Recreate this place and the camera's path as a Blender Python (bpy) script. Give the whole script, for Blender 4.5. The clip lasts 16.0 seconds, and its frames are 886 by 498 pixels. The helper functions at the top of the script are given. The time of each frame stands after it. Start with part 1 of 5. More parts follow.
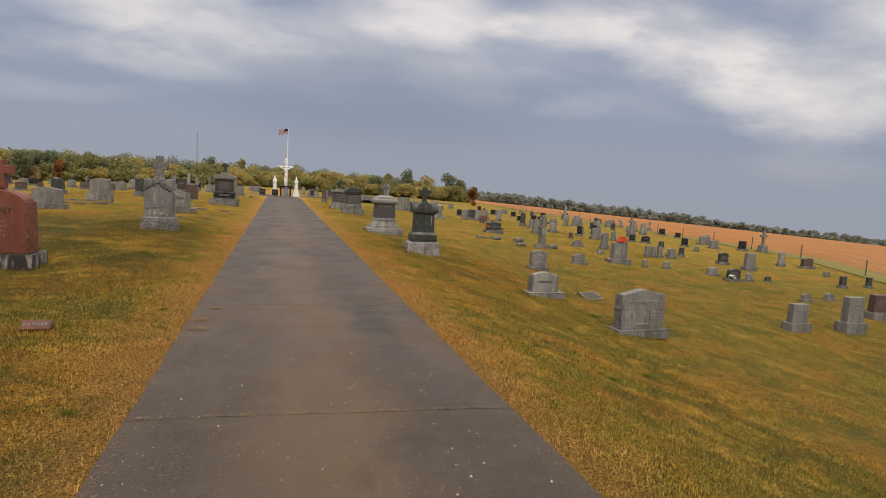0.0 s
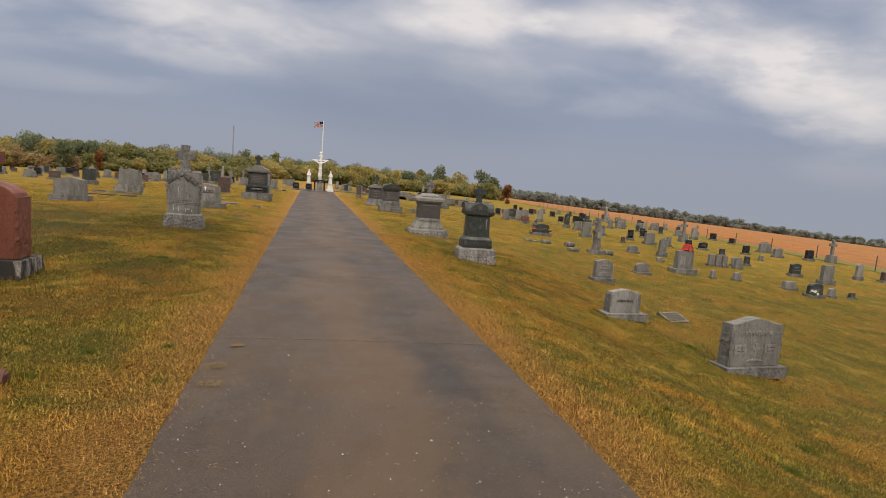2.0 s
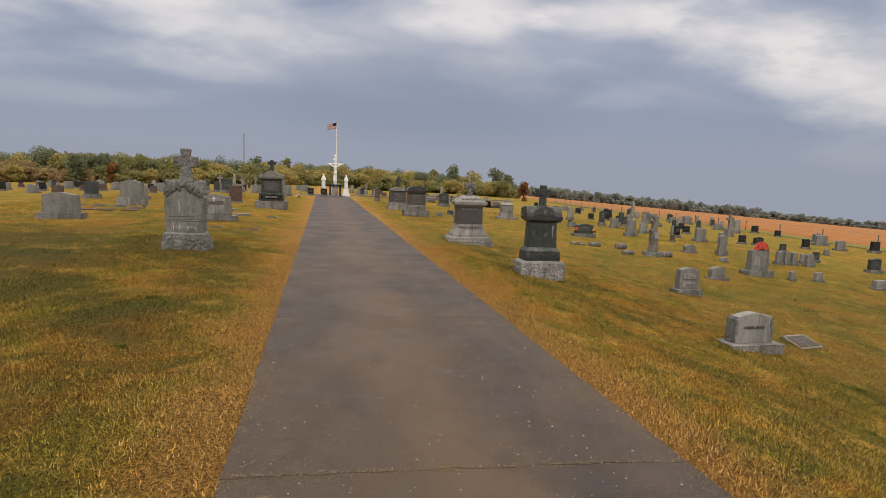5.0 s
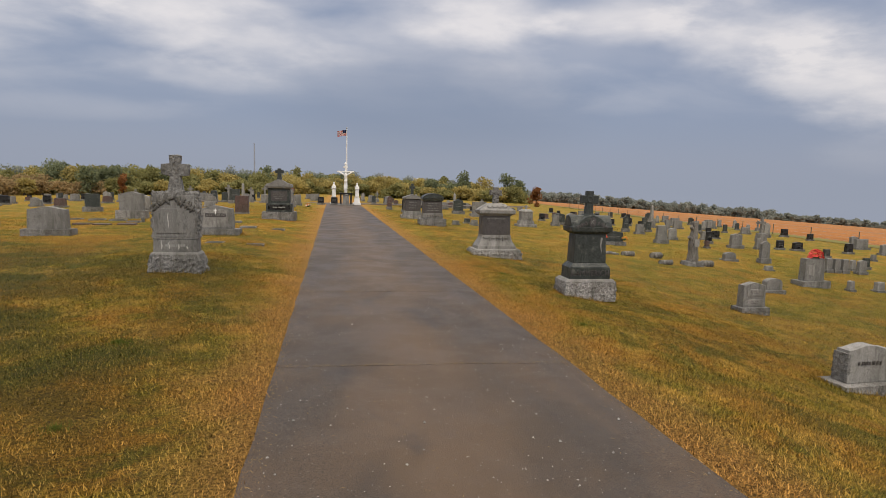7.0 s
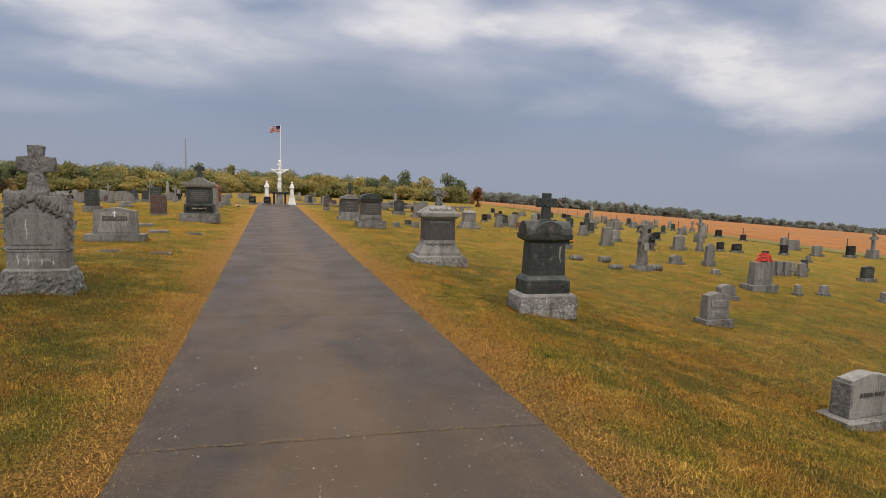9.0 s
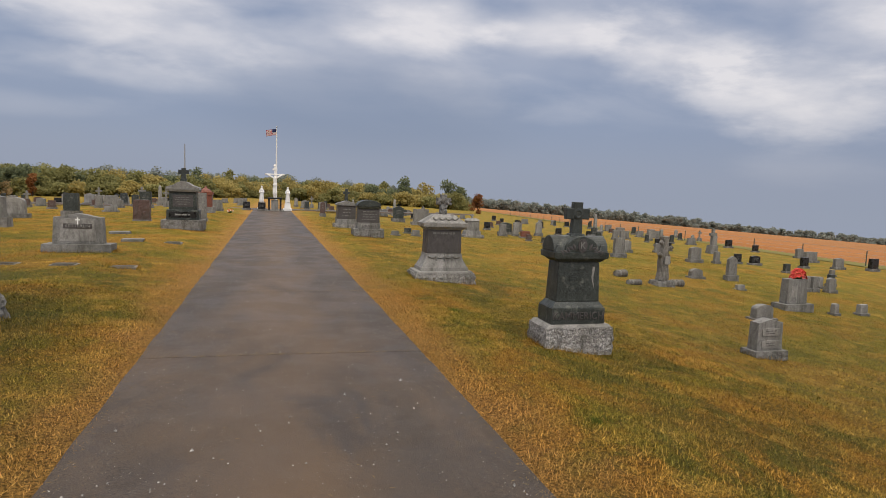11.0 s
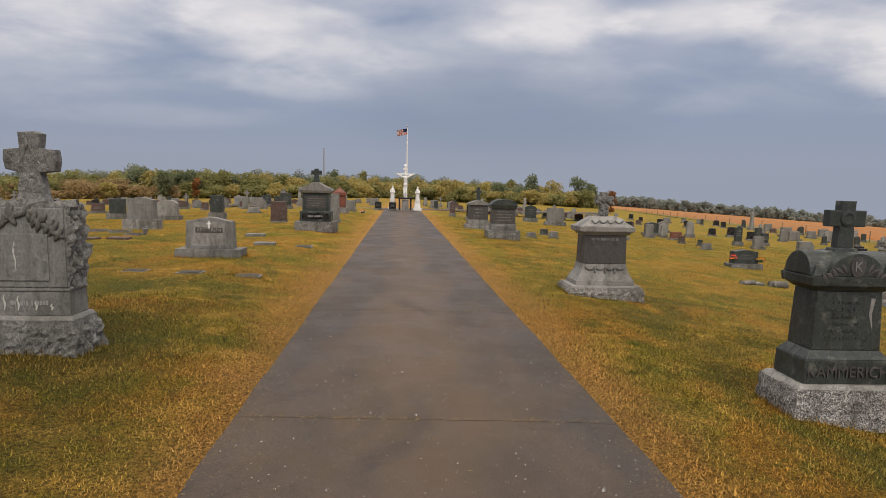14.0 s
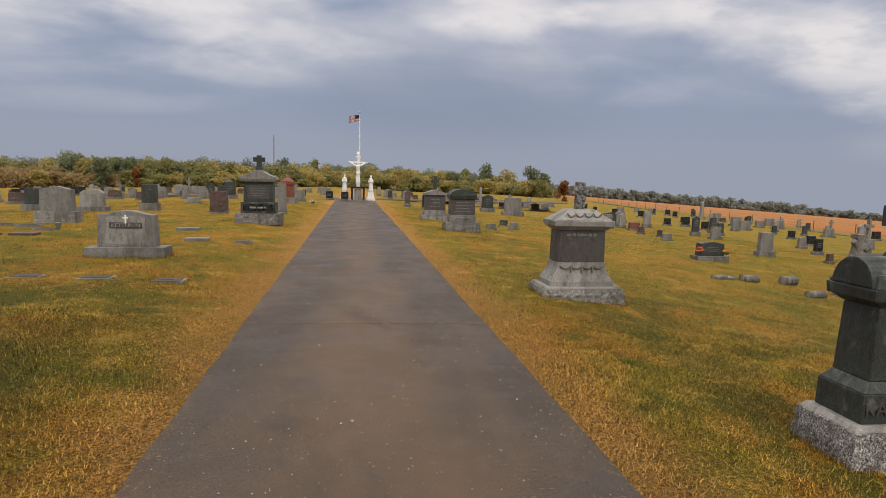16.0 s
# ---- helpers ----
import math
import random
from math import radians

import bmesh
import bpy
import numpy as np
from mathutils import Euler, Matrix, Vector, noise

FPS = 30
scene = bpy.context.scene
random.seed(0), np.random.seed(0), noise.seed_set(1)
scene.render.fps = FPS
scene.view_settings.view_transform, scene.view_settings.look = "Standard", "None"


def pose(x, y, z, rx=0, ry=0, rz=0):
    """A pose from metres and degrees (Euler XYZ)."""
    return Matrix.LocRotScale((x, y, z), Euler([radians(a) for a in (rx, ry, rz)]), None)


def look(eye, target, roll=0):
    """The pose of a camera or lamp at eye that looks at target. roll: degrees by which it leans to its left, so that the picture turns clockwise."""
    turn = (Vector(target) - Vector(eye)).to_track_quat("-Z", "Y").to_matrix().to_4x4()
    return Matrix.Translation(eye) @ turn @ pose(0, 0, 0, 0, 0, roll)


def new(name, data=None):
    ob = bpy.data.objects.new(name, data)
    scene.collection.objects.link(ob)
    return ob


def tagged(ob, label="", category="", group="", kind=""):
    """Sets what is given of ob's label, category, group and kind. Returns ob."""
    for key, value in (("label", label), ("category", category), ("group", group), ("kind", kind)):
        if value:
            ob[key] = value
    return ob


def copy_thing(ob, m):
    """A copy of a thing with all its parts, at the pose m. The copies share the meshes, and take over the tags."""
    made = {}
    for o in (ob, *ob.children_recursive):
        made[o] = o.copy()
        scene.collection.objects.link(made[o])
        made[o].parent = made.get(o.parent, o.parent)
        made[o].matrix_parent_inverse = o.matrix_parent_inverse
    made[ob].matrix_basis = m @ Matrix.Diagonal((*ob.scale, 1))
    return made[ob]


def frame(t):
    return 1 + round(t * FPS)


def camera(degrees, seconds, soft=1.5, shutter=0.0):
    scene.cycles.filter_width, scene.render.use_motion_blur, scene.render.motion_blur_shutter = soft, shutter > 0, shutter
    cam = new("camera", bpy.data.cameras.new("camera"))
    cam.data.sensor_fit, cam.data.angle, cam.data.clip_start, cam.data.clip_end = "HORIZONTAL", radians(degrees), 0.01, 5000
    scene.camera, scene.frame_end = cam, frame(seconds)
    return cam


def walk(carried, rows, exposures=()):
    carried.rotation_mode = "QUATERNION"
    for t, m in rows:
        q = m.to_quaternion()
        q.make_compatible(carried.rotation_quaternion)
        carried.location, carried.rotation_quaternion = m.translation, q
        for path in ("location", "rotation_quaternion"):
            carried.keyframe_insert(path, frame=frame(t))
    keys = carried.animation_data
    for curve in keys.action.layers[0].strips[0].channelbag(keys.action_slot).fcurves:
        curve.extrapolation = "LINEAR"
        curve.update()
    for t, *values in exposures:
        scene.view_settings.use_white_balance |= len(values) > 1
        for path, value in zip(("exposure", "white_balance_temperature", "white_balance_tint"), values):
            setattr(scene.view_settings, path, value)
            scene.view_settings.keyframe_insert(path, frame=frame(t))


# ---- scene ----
# camera and its walk
cam = camera(76.0, 16.0, soft=0.7)
ROWS = [
    (0, -0.413, 0.295, 1.677, 83.77, -3.29, -16.05),
    (0.5, -0.316, 0.815, 1.675, 83.15, -4.38, -14.93),
    (1, -0.397, 1.368, 1.639, 82.89, -4.84, -13.83),
    (1.5, -0.533, 1.857, 1.652, 83.24, -4.61, -12.94),
    (2, -0.527, 2.289, 1.680, 83.22, -4.41, -12.96),
    (2.5, -0.642, 2.743, 1.663, 83.15, -3.85, -13.05),
    (3, -0.695, 3.185, 1.651, 83.08, -3.71, -12.90),
    (3.5, -0.696, 3.644, 1.637, 83.09, -3.61, -13.02),
    (4, -0.745, 4.036, 1.644, 83.03, -3.17, -12.82),
    (6.5, -0.891, 6.197, 1.655, 83.63, -1.47, -11.01),
    (7, -0.863, 6.528, 1.646, 83.76, -1.38, -10.96),
    (7.5, -0.781, 6.921, 1.651, 83.81, -1.34, -12.15),
    (8, -0.770, 7.291, 1.639, 83.98, -1.19, -14.28),
    (8.5, -0.643, 7.605, 1.667, 83.78, -1.40, -16.58),
    (11, -0.185, 9.405, 1.668, 84.53, -2.16, -16.92),
    (11.5, -0.126, 9.774, 1.663, 84.56, -2.96, -13.25),
    (12, -0.266, 10.082, 1.645, 84.45, -3.23, -9.38),
    (12.5, -0.287, 10.388, 1.642, 84.16, -2.72, -6.90),
    (13, -0.179, 10.681, 1.657, 84.37, -1.44, -3.59),
    (13.5, -0.205, 10.968, 1.644, 84.01, -1.37, -3.73),
    (14, -0.213, 11.259, 1.656, 83.98, -1.37, -4.33),
    (14.5, -0.167, 11.608, 1.663, 83.75, -1.87, -6.00),
    (15, -0.201, 11.895, 1.654, 83.48, -1.64, -7.60),
    (15.5, -0.206, 12.185, 1.651, 83.18, -1.43, -8.50),
    (16, -0.171, 12.485, 1.655, 83.01, -1.52, -8.97),
]
walk(cam, [(t, pose(x, y, z, rx, ry, rz)) for t, x, y, z, rx, ry, rz in ROWS],
     [(0, 0.0, 6950, 12), (4, 0.0, 6880, 12), (7, 0.0, 6700, 11.5), (11, 0.0, 6540, 11.5), (13.5, 0.0, 6660, 11.5), (16, 0.0, 6760, 12)])

# world, sun, exposure
SUN_EL, SUN_AZ = radians(52), radians(172)
world = bpy.data.worlds.new("overcast_sky")
scene.world = world
world.use_nodes = True
scene.view_settings.exposure = 0.0


def build_sky():
    nt = world.node_tree
    nt.nodes.clear()
    N, L = nt.nodes.new, nt.links.new
    out = N("ShaderNodeOutputWorld")
    bg_sky, bg_cloud, add = N("ShaderNodeBackground"), N("ShaderNodeBackground"), N("ShaderNodeAddShader")
    sky = N("ShaderNodeTexSky")
    sky.sky_type, sky.sun_disc = "NISHITA", False
    sky.sun_elevation, sky.sun_rotation = SUN_EL, SUN_AZ
    sky.air_density, sky.dust_density = 1.6, 3.0
    L(sky.outputs[0], bg_sky.inputs[0])
    bg_sky.inputs[1].default_value = 0.012
    tc, sep = N("ShaderNodeTexCoord"), N("ShaderNodeSeparateXYZ")
    L(tc.outputs["Generated"], sep.inputs[0])

    def math_node(op, a, b=None, clamp=False):
        m = N("ShaderNodeMath")
        m.operation, m.use_clamp = op, clamp
        for i, v in enumerate((a, b)):
            if v is None:
                continue
            if isinstance(v, (int, float)):
                m.inputs[i].default_value = v
            else:
                L(v, m.inputs[i])
        return m.outputs[0]

    up = math_node("MAXIMUM", sep.outputs[2], 0.0)
    den = math_node("ADD", up, 0.24)
    px, py = math_node("DIVIDE", sep.outputs[0], den), math_node("DIVIDE", sep.outputs[1], den)
    comb = N("ShaderNodeCombineXYZ")
    L(px, comb.inputs[0]), L(py, comb.inputs[1])

    def cloud(scale_xyz, rot, scale, detail, lo, hi, seed):
        mp, nz, ramp = N("ShaderNodeMapping"), N("ShaderNodeTexNoise"), N("ShaderNodeMapRange")
        mp.inputs["Scale"].default_value, mp.inputs["Rotation"].default_value = scale_xyz, (0, 0, rot)
        mp.inputs["Location"].default_value = (seed, seed * 0.37, 0)
        L(comb.outputs[0], mp.inputs[0]), L(mp.outputs[0], nz.inputs["Vector"])
        nz.inputs["Scale"].default_value, nz.inputs["Detail"].default_value, nz.inputs["Roughness"].default_value = scale, detail, 0.52
        nz.inputs["Distortion"].default_value = 0.25
        L(nz.outputs["Fac"], ramp.inputs["Value"])
        ramp.interpolation_type = "SMOOTHSTEP"
        ramp.inputs["From Min"].default_value, ramp.inputs["From Max"].default_value = lo, hi
        return ramp.outputs[0]

    big = cloud((1.0, 1.6, 1), 0.35, 0.7, 4, 0.38, 0.64, SEED_A)
    fine = cloud((1.0, 1.35, 1), 0.3, 2.1, 6, 0.38, 0.68, SEED_B)
    streak = cloud((0.5, 1.6, 1), 0.5, 1.5, 3, 0.46, 0.72, SEED_C)
    veil = math_node("ADD", math_node("MULTIPLY", big, 0.34), math_node("MULTIPLY", fine, 0.30))
    veil = math_node("ADD", veil, math_node("MULTIPLY", streak, 0.12), True)
    # the cloud sheet thickens into a plain blue-grey bank low down
    lift = N("ShaderNodeMapRange")
    lift.interpolation_type = "SMOOTHSTEP"
    L(sep.outputs[2], lift.inputs["Value"])
    lift.inputs["From Min"].default_value, lift.inputs["From Max"].default_value = 0.08, 0.27
    mix = math_node("MULTIPLY", veil, lift.outputs[0])
    # bright banks where the sheet is thin: bearing, height, half width, half height, tilt, weight
    az = math_node("MULTIPLY", math_node("ARCTAN2", sep.outputs[0], sep.outputs[1]), 57.2958)
    el = math_node("MULTIPLY", math_node("ARCSINE", sep.outputs[2]), 57.2958)
    lump, puff, soft = N("ShaderNodeCombineXYZ"), N("ShaderNodeTexNoise"), N("ShaderNodeMapRange")
    L(math_node("MULTIPLY", az, 0.085), lump.inputs[0]), L(math_node("MULTIPLY", el, 0.23), lump.inputs[1])
    L(lump.outputs[0], puff.inputs["Vector"])
    puff.inputs["Scale"].default_value, puff.inputs["Detail"].default_value, puff.inputs["Roughness"].default_value = 1.3, 6, 0.55
    L(puff.outputs["Fac"], soft.inputs["Value"])
    soft.interpolation_type = "SMOOTHSTEP"
    soft.inputs["From Min"].default_value, soft.inputs["From Max"].default_value = 0.32, 0.68
    rag = math_node("ADD", math_node("MULTIPLY", soft.outputs[0], 1.05), math_node("MULTIPLY", fine, 0.45))
    for a0, e0, sa, se, tilt, weight in CLOUDS:
        da = math_node("SUBTRACT", az, a0)
        de = math_node("SUBTRACT", math_node("SUBTRACT", el, e0), math_node("MULTIPLY", da, tilt))
        q = math_node("ADD", math_node("POWER", math_node("DIVIDE", da, sa), 2.0), math_node("POWER", math_node("DIVIDE", de, se), 2.0))
        q = math_node("SUBTRACT", q, math_node("SUBTRACT", rag, 1.0))
        r = N("ShaderNodeMapRange")
        r.interpolation_type = "SMOOTHSTEP"
        L(q, r.inputs["Value"])
        r.inputs["From Min"].default_value, r.inputs["From Max"].default_value = -0.9, 2.7
        r.inputs["To Min"].default_value, r.inputs["To Max"].default_value = weight * 1.1, 0.0
        mix = math_node("ADD", mix, r.outputs[0])
    mix = math_node("MINIMUM", math_node("MAXIMUM", mix, 0.0), 1.0)
    col = N("ShaderNodeMix")
    col.data_type = "RGBA"
    L(mix, col.inputs["Factor"])
    col.inputs[6].default_value, col.inputs[7].default_value = (0.242, 0.299, 0.432, 1), (0.74, 0.725, 0.75, 1)
    # a darker bank low over the lane's end
    da, de = math_node("DIVIDE", math_node("SUBTRACT", az, 10.0), 15.0), math_node("DIVIDE", math_node("SUBTRACT", el, 7.5), 5.5)
    bank, col1 = N("ShaderNodeMapRange"), N("ShaderNodeMix")
    bank.interpolation_type, col1.data_type = "SMOOTHSTEP", "RGBA"
    L(math_node("ADD", math_node("POWER", da, 2.0), math_node("POWER", de, 2.0)), bank.inputs["Value"])
    bank.inputs["From Min"].default_value, bank.inputs["From Max"].default_value = 0.0, 1.6
    bank.inputs["To Min"].default_value, bank.inputs["To Max"].default_value = 0.62, 0.0
    L(bank.outputs[0], col1.inputs["Factor"]), L(col.outputs[2], col1.inputs[6])
    col1.inputs[7].default_value = (0.19, 0.24, 0.36, 1)
    haze = N("ShaderNodeMapRange")
    haze.interpolation_type = "SMOOTHSTEP"
    L(sep.outputs[2], haze.inputs["Value"])
    haze.inputs["From Min"].default_value, haze.inputs["From Max"].default_value = -0.02, 0.13
    haze.inputs["To Min"].default_value, haze.inputs["To Max"].default_value = 1.0, 0.0
    col2 = N("ShaderNodeMix")
    col2.data_type = "RGBA"
    L(haze.outputs[0], col2.inputs["Factor"]), L(col1.outputs[2], col2.inputs[6])
    col2.inputs[7].default_value = (0.308, 0.352, 0.445, 1)
    # an overcast vault is about three times as bright overhead as low down
    vault = N("ShaderNodeMapRange")
    vault.interpolation_type = "SMOOTHSTEP"
    L(sep.outputs[2], vault.inputs["Value"])
    vault.inputs["From Min"].default_value, vault.inputs["From Max"].default_value = 0.42, 0.95
    vault.inputs["To Min"].default_value, vault.inputs["To Max"].default_value = 0.95, 3.0
    L(vault.outputs[0], bg_cloud.inputs[1])
    top, col3 = N("ShaderNodeMapRange"), N("ShaderNodeMix")
    L(sep.outputs[2], top.inputs["Value"])
    top.inputs["From Min"].default_value, top.inputs["From Max"].default_value = 0.4, 0.8
    col3.data_type = "RGBA"
    L(top.outputs[0], col3.inputs["Factor"]), L(col2.outputs[2], col3.inputs[6])
    col3.inputs[7].default_value = (0.60, 0.55, 0.48, 1)
    L(col3.outputs[2], bg_cloud.inputs[0])
    L(bg_sky.outputs[0], add.inputs[0]), L(bg_cloud.outputs[0], add.inputs[1]), L(add.outputs[0], out.inputs[0])


SEED_A, SEED_B, SEED_C = 3.1, 7.7, 1.4
CLOUDS = (
    (-11, 13.6, 8.5, 2.6, -0.10, 0.62), (-13, 9.6, 8, 1.0, -0.06, 0.32), (14, 15.6, 6.5, 2.0, 0.0, 0.62), (27, 15.6, 5.5, 1.9, 0.05, 0.55),
    (17.5, 10, 5.2, 1.9, -0.1, 0.28), (47.5, 9.4, 7.5, 3.1, -0.12, 0.85), (39, 14.0, 6.5, 2.6, -0.15, 0.62), (28, 8.3, 4, 1.0, 0.0, 0.16),
    (49, 3.4, 5, 1.3, -0.05, 0.22), (2, 12.2, 3.0, 0.8, 0.0, 0.26), (-30, 15, 9, 4, 0.1, 0.55), (60, 15, 9, 4, 0.0, 0.6), (1, 16.0, 4.5, 1.4, 0.0, -0.30), (22, 17.6, 3.5, 1.2, 0.0, -0.28), (-38, 8.5, 13, 3.2, 0.05, 0.22), (-22, 6.0, 9, 0.9, 0.04, 0.16),
)
build_sky()
sun = new("sun", bpy.data.lights.new("sun", "SUN"))
sun.data.energy, sun.data.angle, sun.data.color = 1.5, radians(25), (1.0, 0.93, 0.82)
sun.matrix_world = look((0, 0, 60), (-60 * math.sin(SUN_AZ) / math.tan(SUN_EL), -60 * math.cos(SUN_AZ) / math.tan(SUN_EL), 0))

# ---- materials ----
def shader(name, rough=0.6, metal=0.0, spec=0.4):
    m = bpy.data.materials.new(name)
    m.use_nodes = True
    b = m.node_tree.nodes["Principled BSDF"]
    b.inputs["Roughness"].default_value, b.inputs["Metallic"].default_value = rough, metal
    b.inputs["Specular IOR Level"].default_value = spec
    return m, m.node_tree, b


def tex(nt, scale, detail=4, rough=0.55, coord="Object", stretch=(1, 1, 1), loc=(0, 0, 0), distort=0.0):
    tc, mp, nz = nt.nodes.new("ShaderNodeTexCoord"), nt.nodes.new("ShaderNodeMapping"), nt.nodes.new("ShaderNodeTexNoise")
    mp.inputs["Scale"].default_value, mp.inputs["Location"].default_value = stretch, loc
    nz.inputs["Scale"].default_value, nz.inputs["Detail"].default_value = scale, detail
    nz.inputs["Roughness"].default_value, nz.inputs["Distortion"].default_value = rough, distort
    if coord == "World":
        g = nt.nodes.new("ShaderNodeNewGeometry")
        nt.links.new(g.outputs["Position"], mp.inputs[0])
    else:
        nt.links.new(tc.outputs[coord], mp.inputs[0])
    nt.links.new(mp.outputs[0], nz.inputs["Vector"])
    return nz.outputs["Fac"]


def remap(nt, v, lo, hi, a=0.0, b=1.0):
    r = nt.nodes.new("ShaderNodeMapRange")
    r.interpolation_type = "SMOOTHSTEP"
    nt.links.new(v, r.inputs["Value"])
    for k, x in (("From Min", lo), ("From Max", hi), ("To Min", a), ("To Max", b)):
        r.inputs[k].default_value = x
    return r.outputs[0]


def blend(nt, fac, a, b, mode="MIX"):
    m = nt.nodes.new("ShaderNodeMix")
    m.data_type, m.blend_type = "RGBA", mode
    for sock, v in ((m.inputs["Factor"], fac), (m.inputs[6], a), (m.inputs[7], b)):
        if isinstance(v, tuple):
            sock.default_value = (*v, 1) if len(v) == 3 else v
        elif isinstance(v, (int, float)):
            sock.default_value = v
        else:
            nt.links.new(v, sock)
    return m.outputs[2]


def bump(nt, b, height, strength, dist):
    n = nt.nodes.new("ShaderNodeBump")
    n.inputs["Strength"].default_value, n.inputs["Distance"].default_value = strength, dist
    nt.links.new(height, n.inputs["Height"])
    nt.links.new(n.outputs[0], b.inputs["Normal"])


def granite(name, dark, light, grain=260, rough=0.55, relief=0.25, lichen=0.25, stain=(0.06, 0.056, 0.046), facets=0.0):
    m, nt, b = shader(name, rough)
    c = blend(nt, remap(nt, tex(nt, grain, 2), 0.38, 0.62), dark, light)
    c = blend(nt, remap(nt, tex(nt, 38, 4, 0.7, loc=(2, 9, 4)), 0.35, 0.65, 0, 0.45), c, tuple(v * 0.55 for v in dark))
    c = blend(nt, remap(nt, tex(nt, 9, 5, 0.65, stretch=(1, 1, 0.16)), 0.48, 0.70, 0, 0.5), c, stain)
    c = blend(nt, remap(nt, tex(nt, 2.2, 5, stretch=(1, 1, 0.45)), 0.42, 0.72, 0, 0.6), c, stain)
    c = blend(nt, remap(nt, tex(nt, 7, 6, loc=(3, 1, 7)), 0.55, 0.75, 0, lichen), c, (0.36, 0.37, 0.31))
    c = blend(nt, remap(nt, tex(nt, 14, 7, 0.75, loc=(8, 2, 5), stretch=(1, 1, 0.5), distort=0.6), 0.52, 0.64, 0, 0.55), c, tuple(v * 0.35 for v in dark))
    nt.links.new(c, b.inputs["Base Color"])
    nt.links.new(remap(nt, tex(nt, 5, 4), 0.3, 0.7, rough - 0.12, rough + 0.15), b.inputs["Roughness"])
    height = tex(nt, 55, 6, 0.7)
    if facets:
        cell, tc, mixed = nt.nodes.new("ShaderNodeTexVoronoi"), nt.nodes.new("ShaderNodeTexCoord"), nt.nodes.new("ShaderNodeMath")
        nt.links.new(tc.outputs["Object"], cell.inputs["Vector"])
        cell.inputs["Scale"].default_value, cell.inputs["Detail"].default_value = facets, 2.0
        mixed.operation = "MULTIPLY_ADD"
        nt.links.new(height, mixed.inputs[0]), nt.links.new(cell.outputs["Distance"], mixed.inputs[2])
        mixed.inputs[1].default_value = 0.6
        height = mixed.outputs[0]
    bump(nt, b, height, relief, 0.05 if facets else 0.02)
    return m


def painted(name, col, rough=0.5, dirt=0.25, metal=0.0):
    m, nt, b = shader(name, rough, metal)
    c = blend(nt, remap(nt, tex(nt, 6, 5), 0.45, 0.75, 0, dirt), col, tuple(v * 0.45 for v in col))
    nt.links.new(c, b.inputs["Base Color"])
    bump(nt, b, tex(nt, 60, 3), 0.1, 0.004)
    return m


GRAY = granite("grey_granite", (0.15, 0.148, 0.14), (0.34, 0.335, 0.32))
PALE = granite("pale_granite", (0.24, 0.235, 0.22), (0.40, 0.39, 0.37))
ROCK = granite("rock_faced_granite", (0.12, 0.118, 0.112), (0.36, 0.355, 0.34), 120, 0.75, 0.5, facets=11)
PALEROCK = granite("pale_rock_faced_granite", (0.18, 0.175, 0.165), (0.48, 0.465, 0.44), 110, 0.75, 0.6, 0.1, facets=12)
SPECKLED = granite("speckled_pale_granite", (0.13, 0.125, 0.12), (0.66, 0.64, 0.61), 75, 0.75, 0.55, 0.1, facets=14)
DARK = granite("dark_green_granite", (0.016, 0.021, 0.02), (0.095, 0.108, 0.10), 150, 0.42, 0.12, 0.3, (0.018, 0.022, 0.02))
BLACK = granite("black_granite", (0.012, 0.012, 0.013), (0.03, 0.03, 0.031), 300, 0.3, 0.05, 0.05, (0.01, 0.01, 0.01))
RED = granite("red_granite", (0.17, 0.050, 0.030), (0.29, 0.105, 0.065), 260, 0.5, 0.15, 0.06, (0.12, 0.04, 0.025))
BROWN = granite("brown_granite", (0.075, 0.045, 0.04), (0.17, 0.10, 0.085), 260, 0.5, 0.15, 0.1)


def stained_stone():
    """Pale stone with ragged black weather stains running down it."""
    m, nt, b = shader("black_stained_pale_stone", 0.85)
    c = blend(nt, remap(nt, tex(nt, 130, 3), 0.38, 0.62), (0.22, 0.20, 0.17), (0.40, 0.37, 0.33))
    c = blend(nt, remap(nt, tex(nt, 6, 6, 0.7, stretch=(1, 1, 0.3), distort=0.4), 0.38, 0.52, 0, 0.95), c, (0.016, 0.014, 0.012))
    nt.links.new(c, b.inputs["Base Color"])
    bump(nt, b, tex(nt, 40, 6, 0.7), 0.6, 0.02)
    return m


STAINED = stained_stone()
BROWNGREY = granite("dirty_carved_granite", (0.085, 0.08, 0.072), (0.2, 0.195, 0.18), 200, 0.7, 0.3)
REDFOOT = granite("dark_red_granite", (0.10, 0.032, 0.024), (0.19, 0.07, 0.05), 260, 0.5, 0.25, 0.06, (0.05, 0.02, 0.015))
SLATE = granite("dark_polished_panel", (0.06, 0.055, 0.055), (0.12, 0.11, 0.11), 300, 0.45, 0.08, 0.12)
WHITE = painted("white_paint", (0.8, 0.8, 0.79), 0.5, 0.15)
LETTER = painted("pale_lettering", (0.30, 0.30, 0.285), 0.8, 0.35)
LIME = painted("lime_stain", (0.52, 0.51, 0.48), 0.85, 0.5)
FAINT = painted("worn_lettering", (0.19, 0.19, 0.18), 0.8, 0.35)
LETTERDARK = painted("dark_lettering", (0.05, 0.05, 0.05), 0.8, 0.2)
BRONZE = painted("weathered_bronze", (0.085, 0.075, 0.06), 0.7, 0.4, 0.2)
GALV = painted("galvanised_steel", (0.42, 0.43, 0.44), 0.45, 0.3, 0.7)
POST = painted("fence_post_paint", (0.09, 0.10, 0.085), 0.7, 0.4)
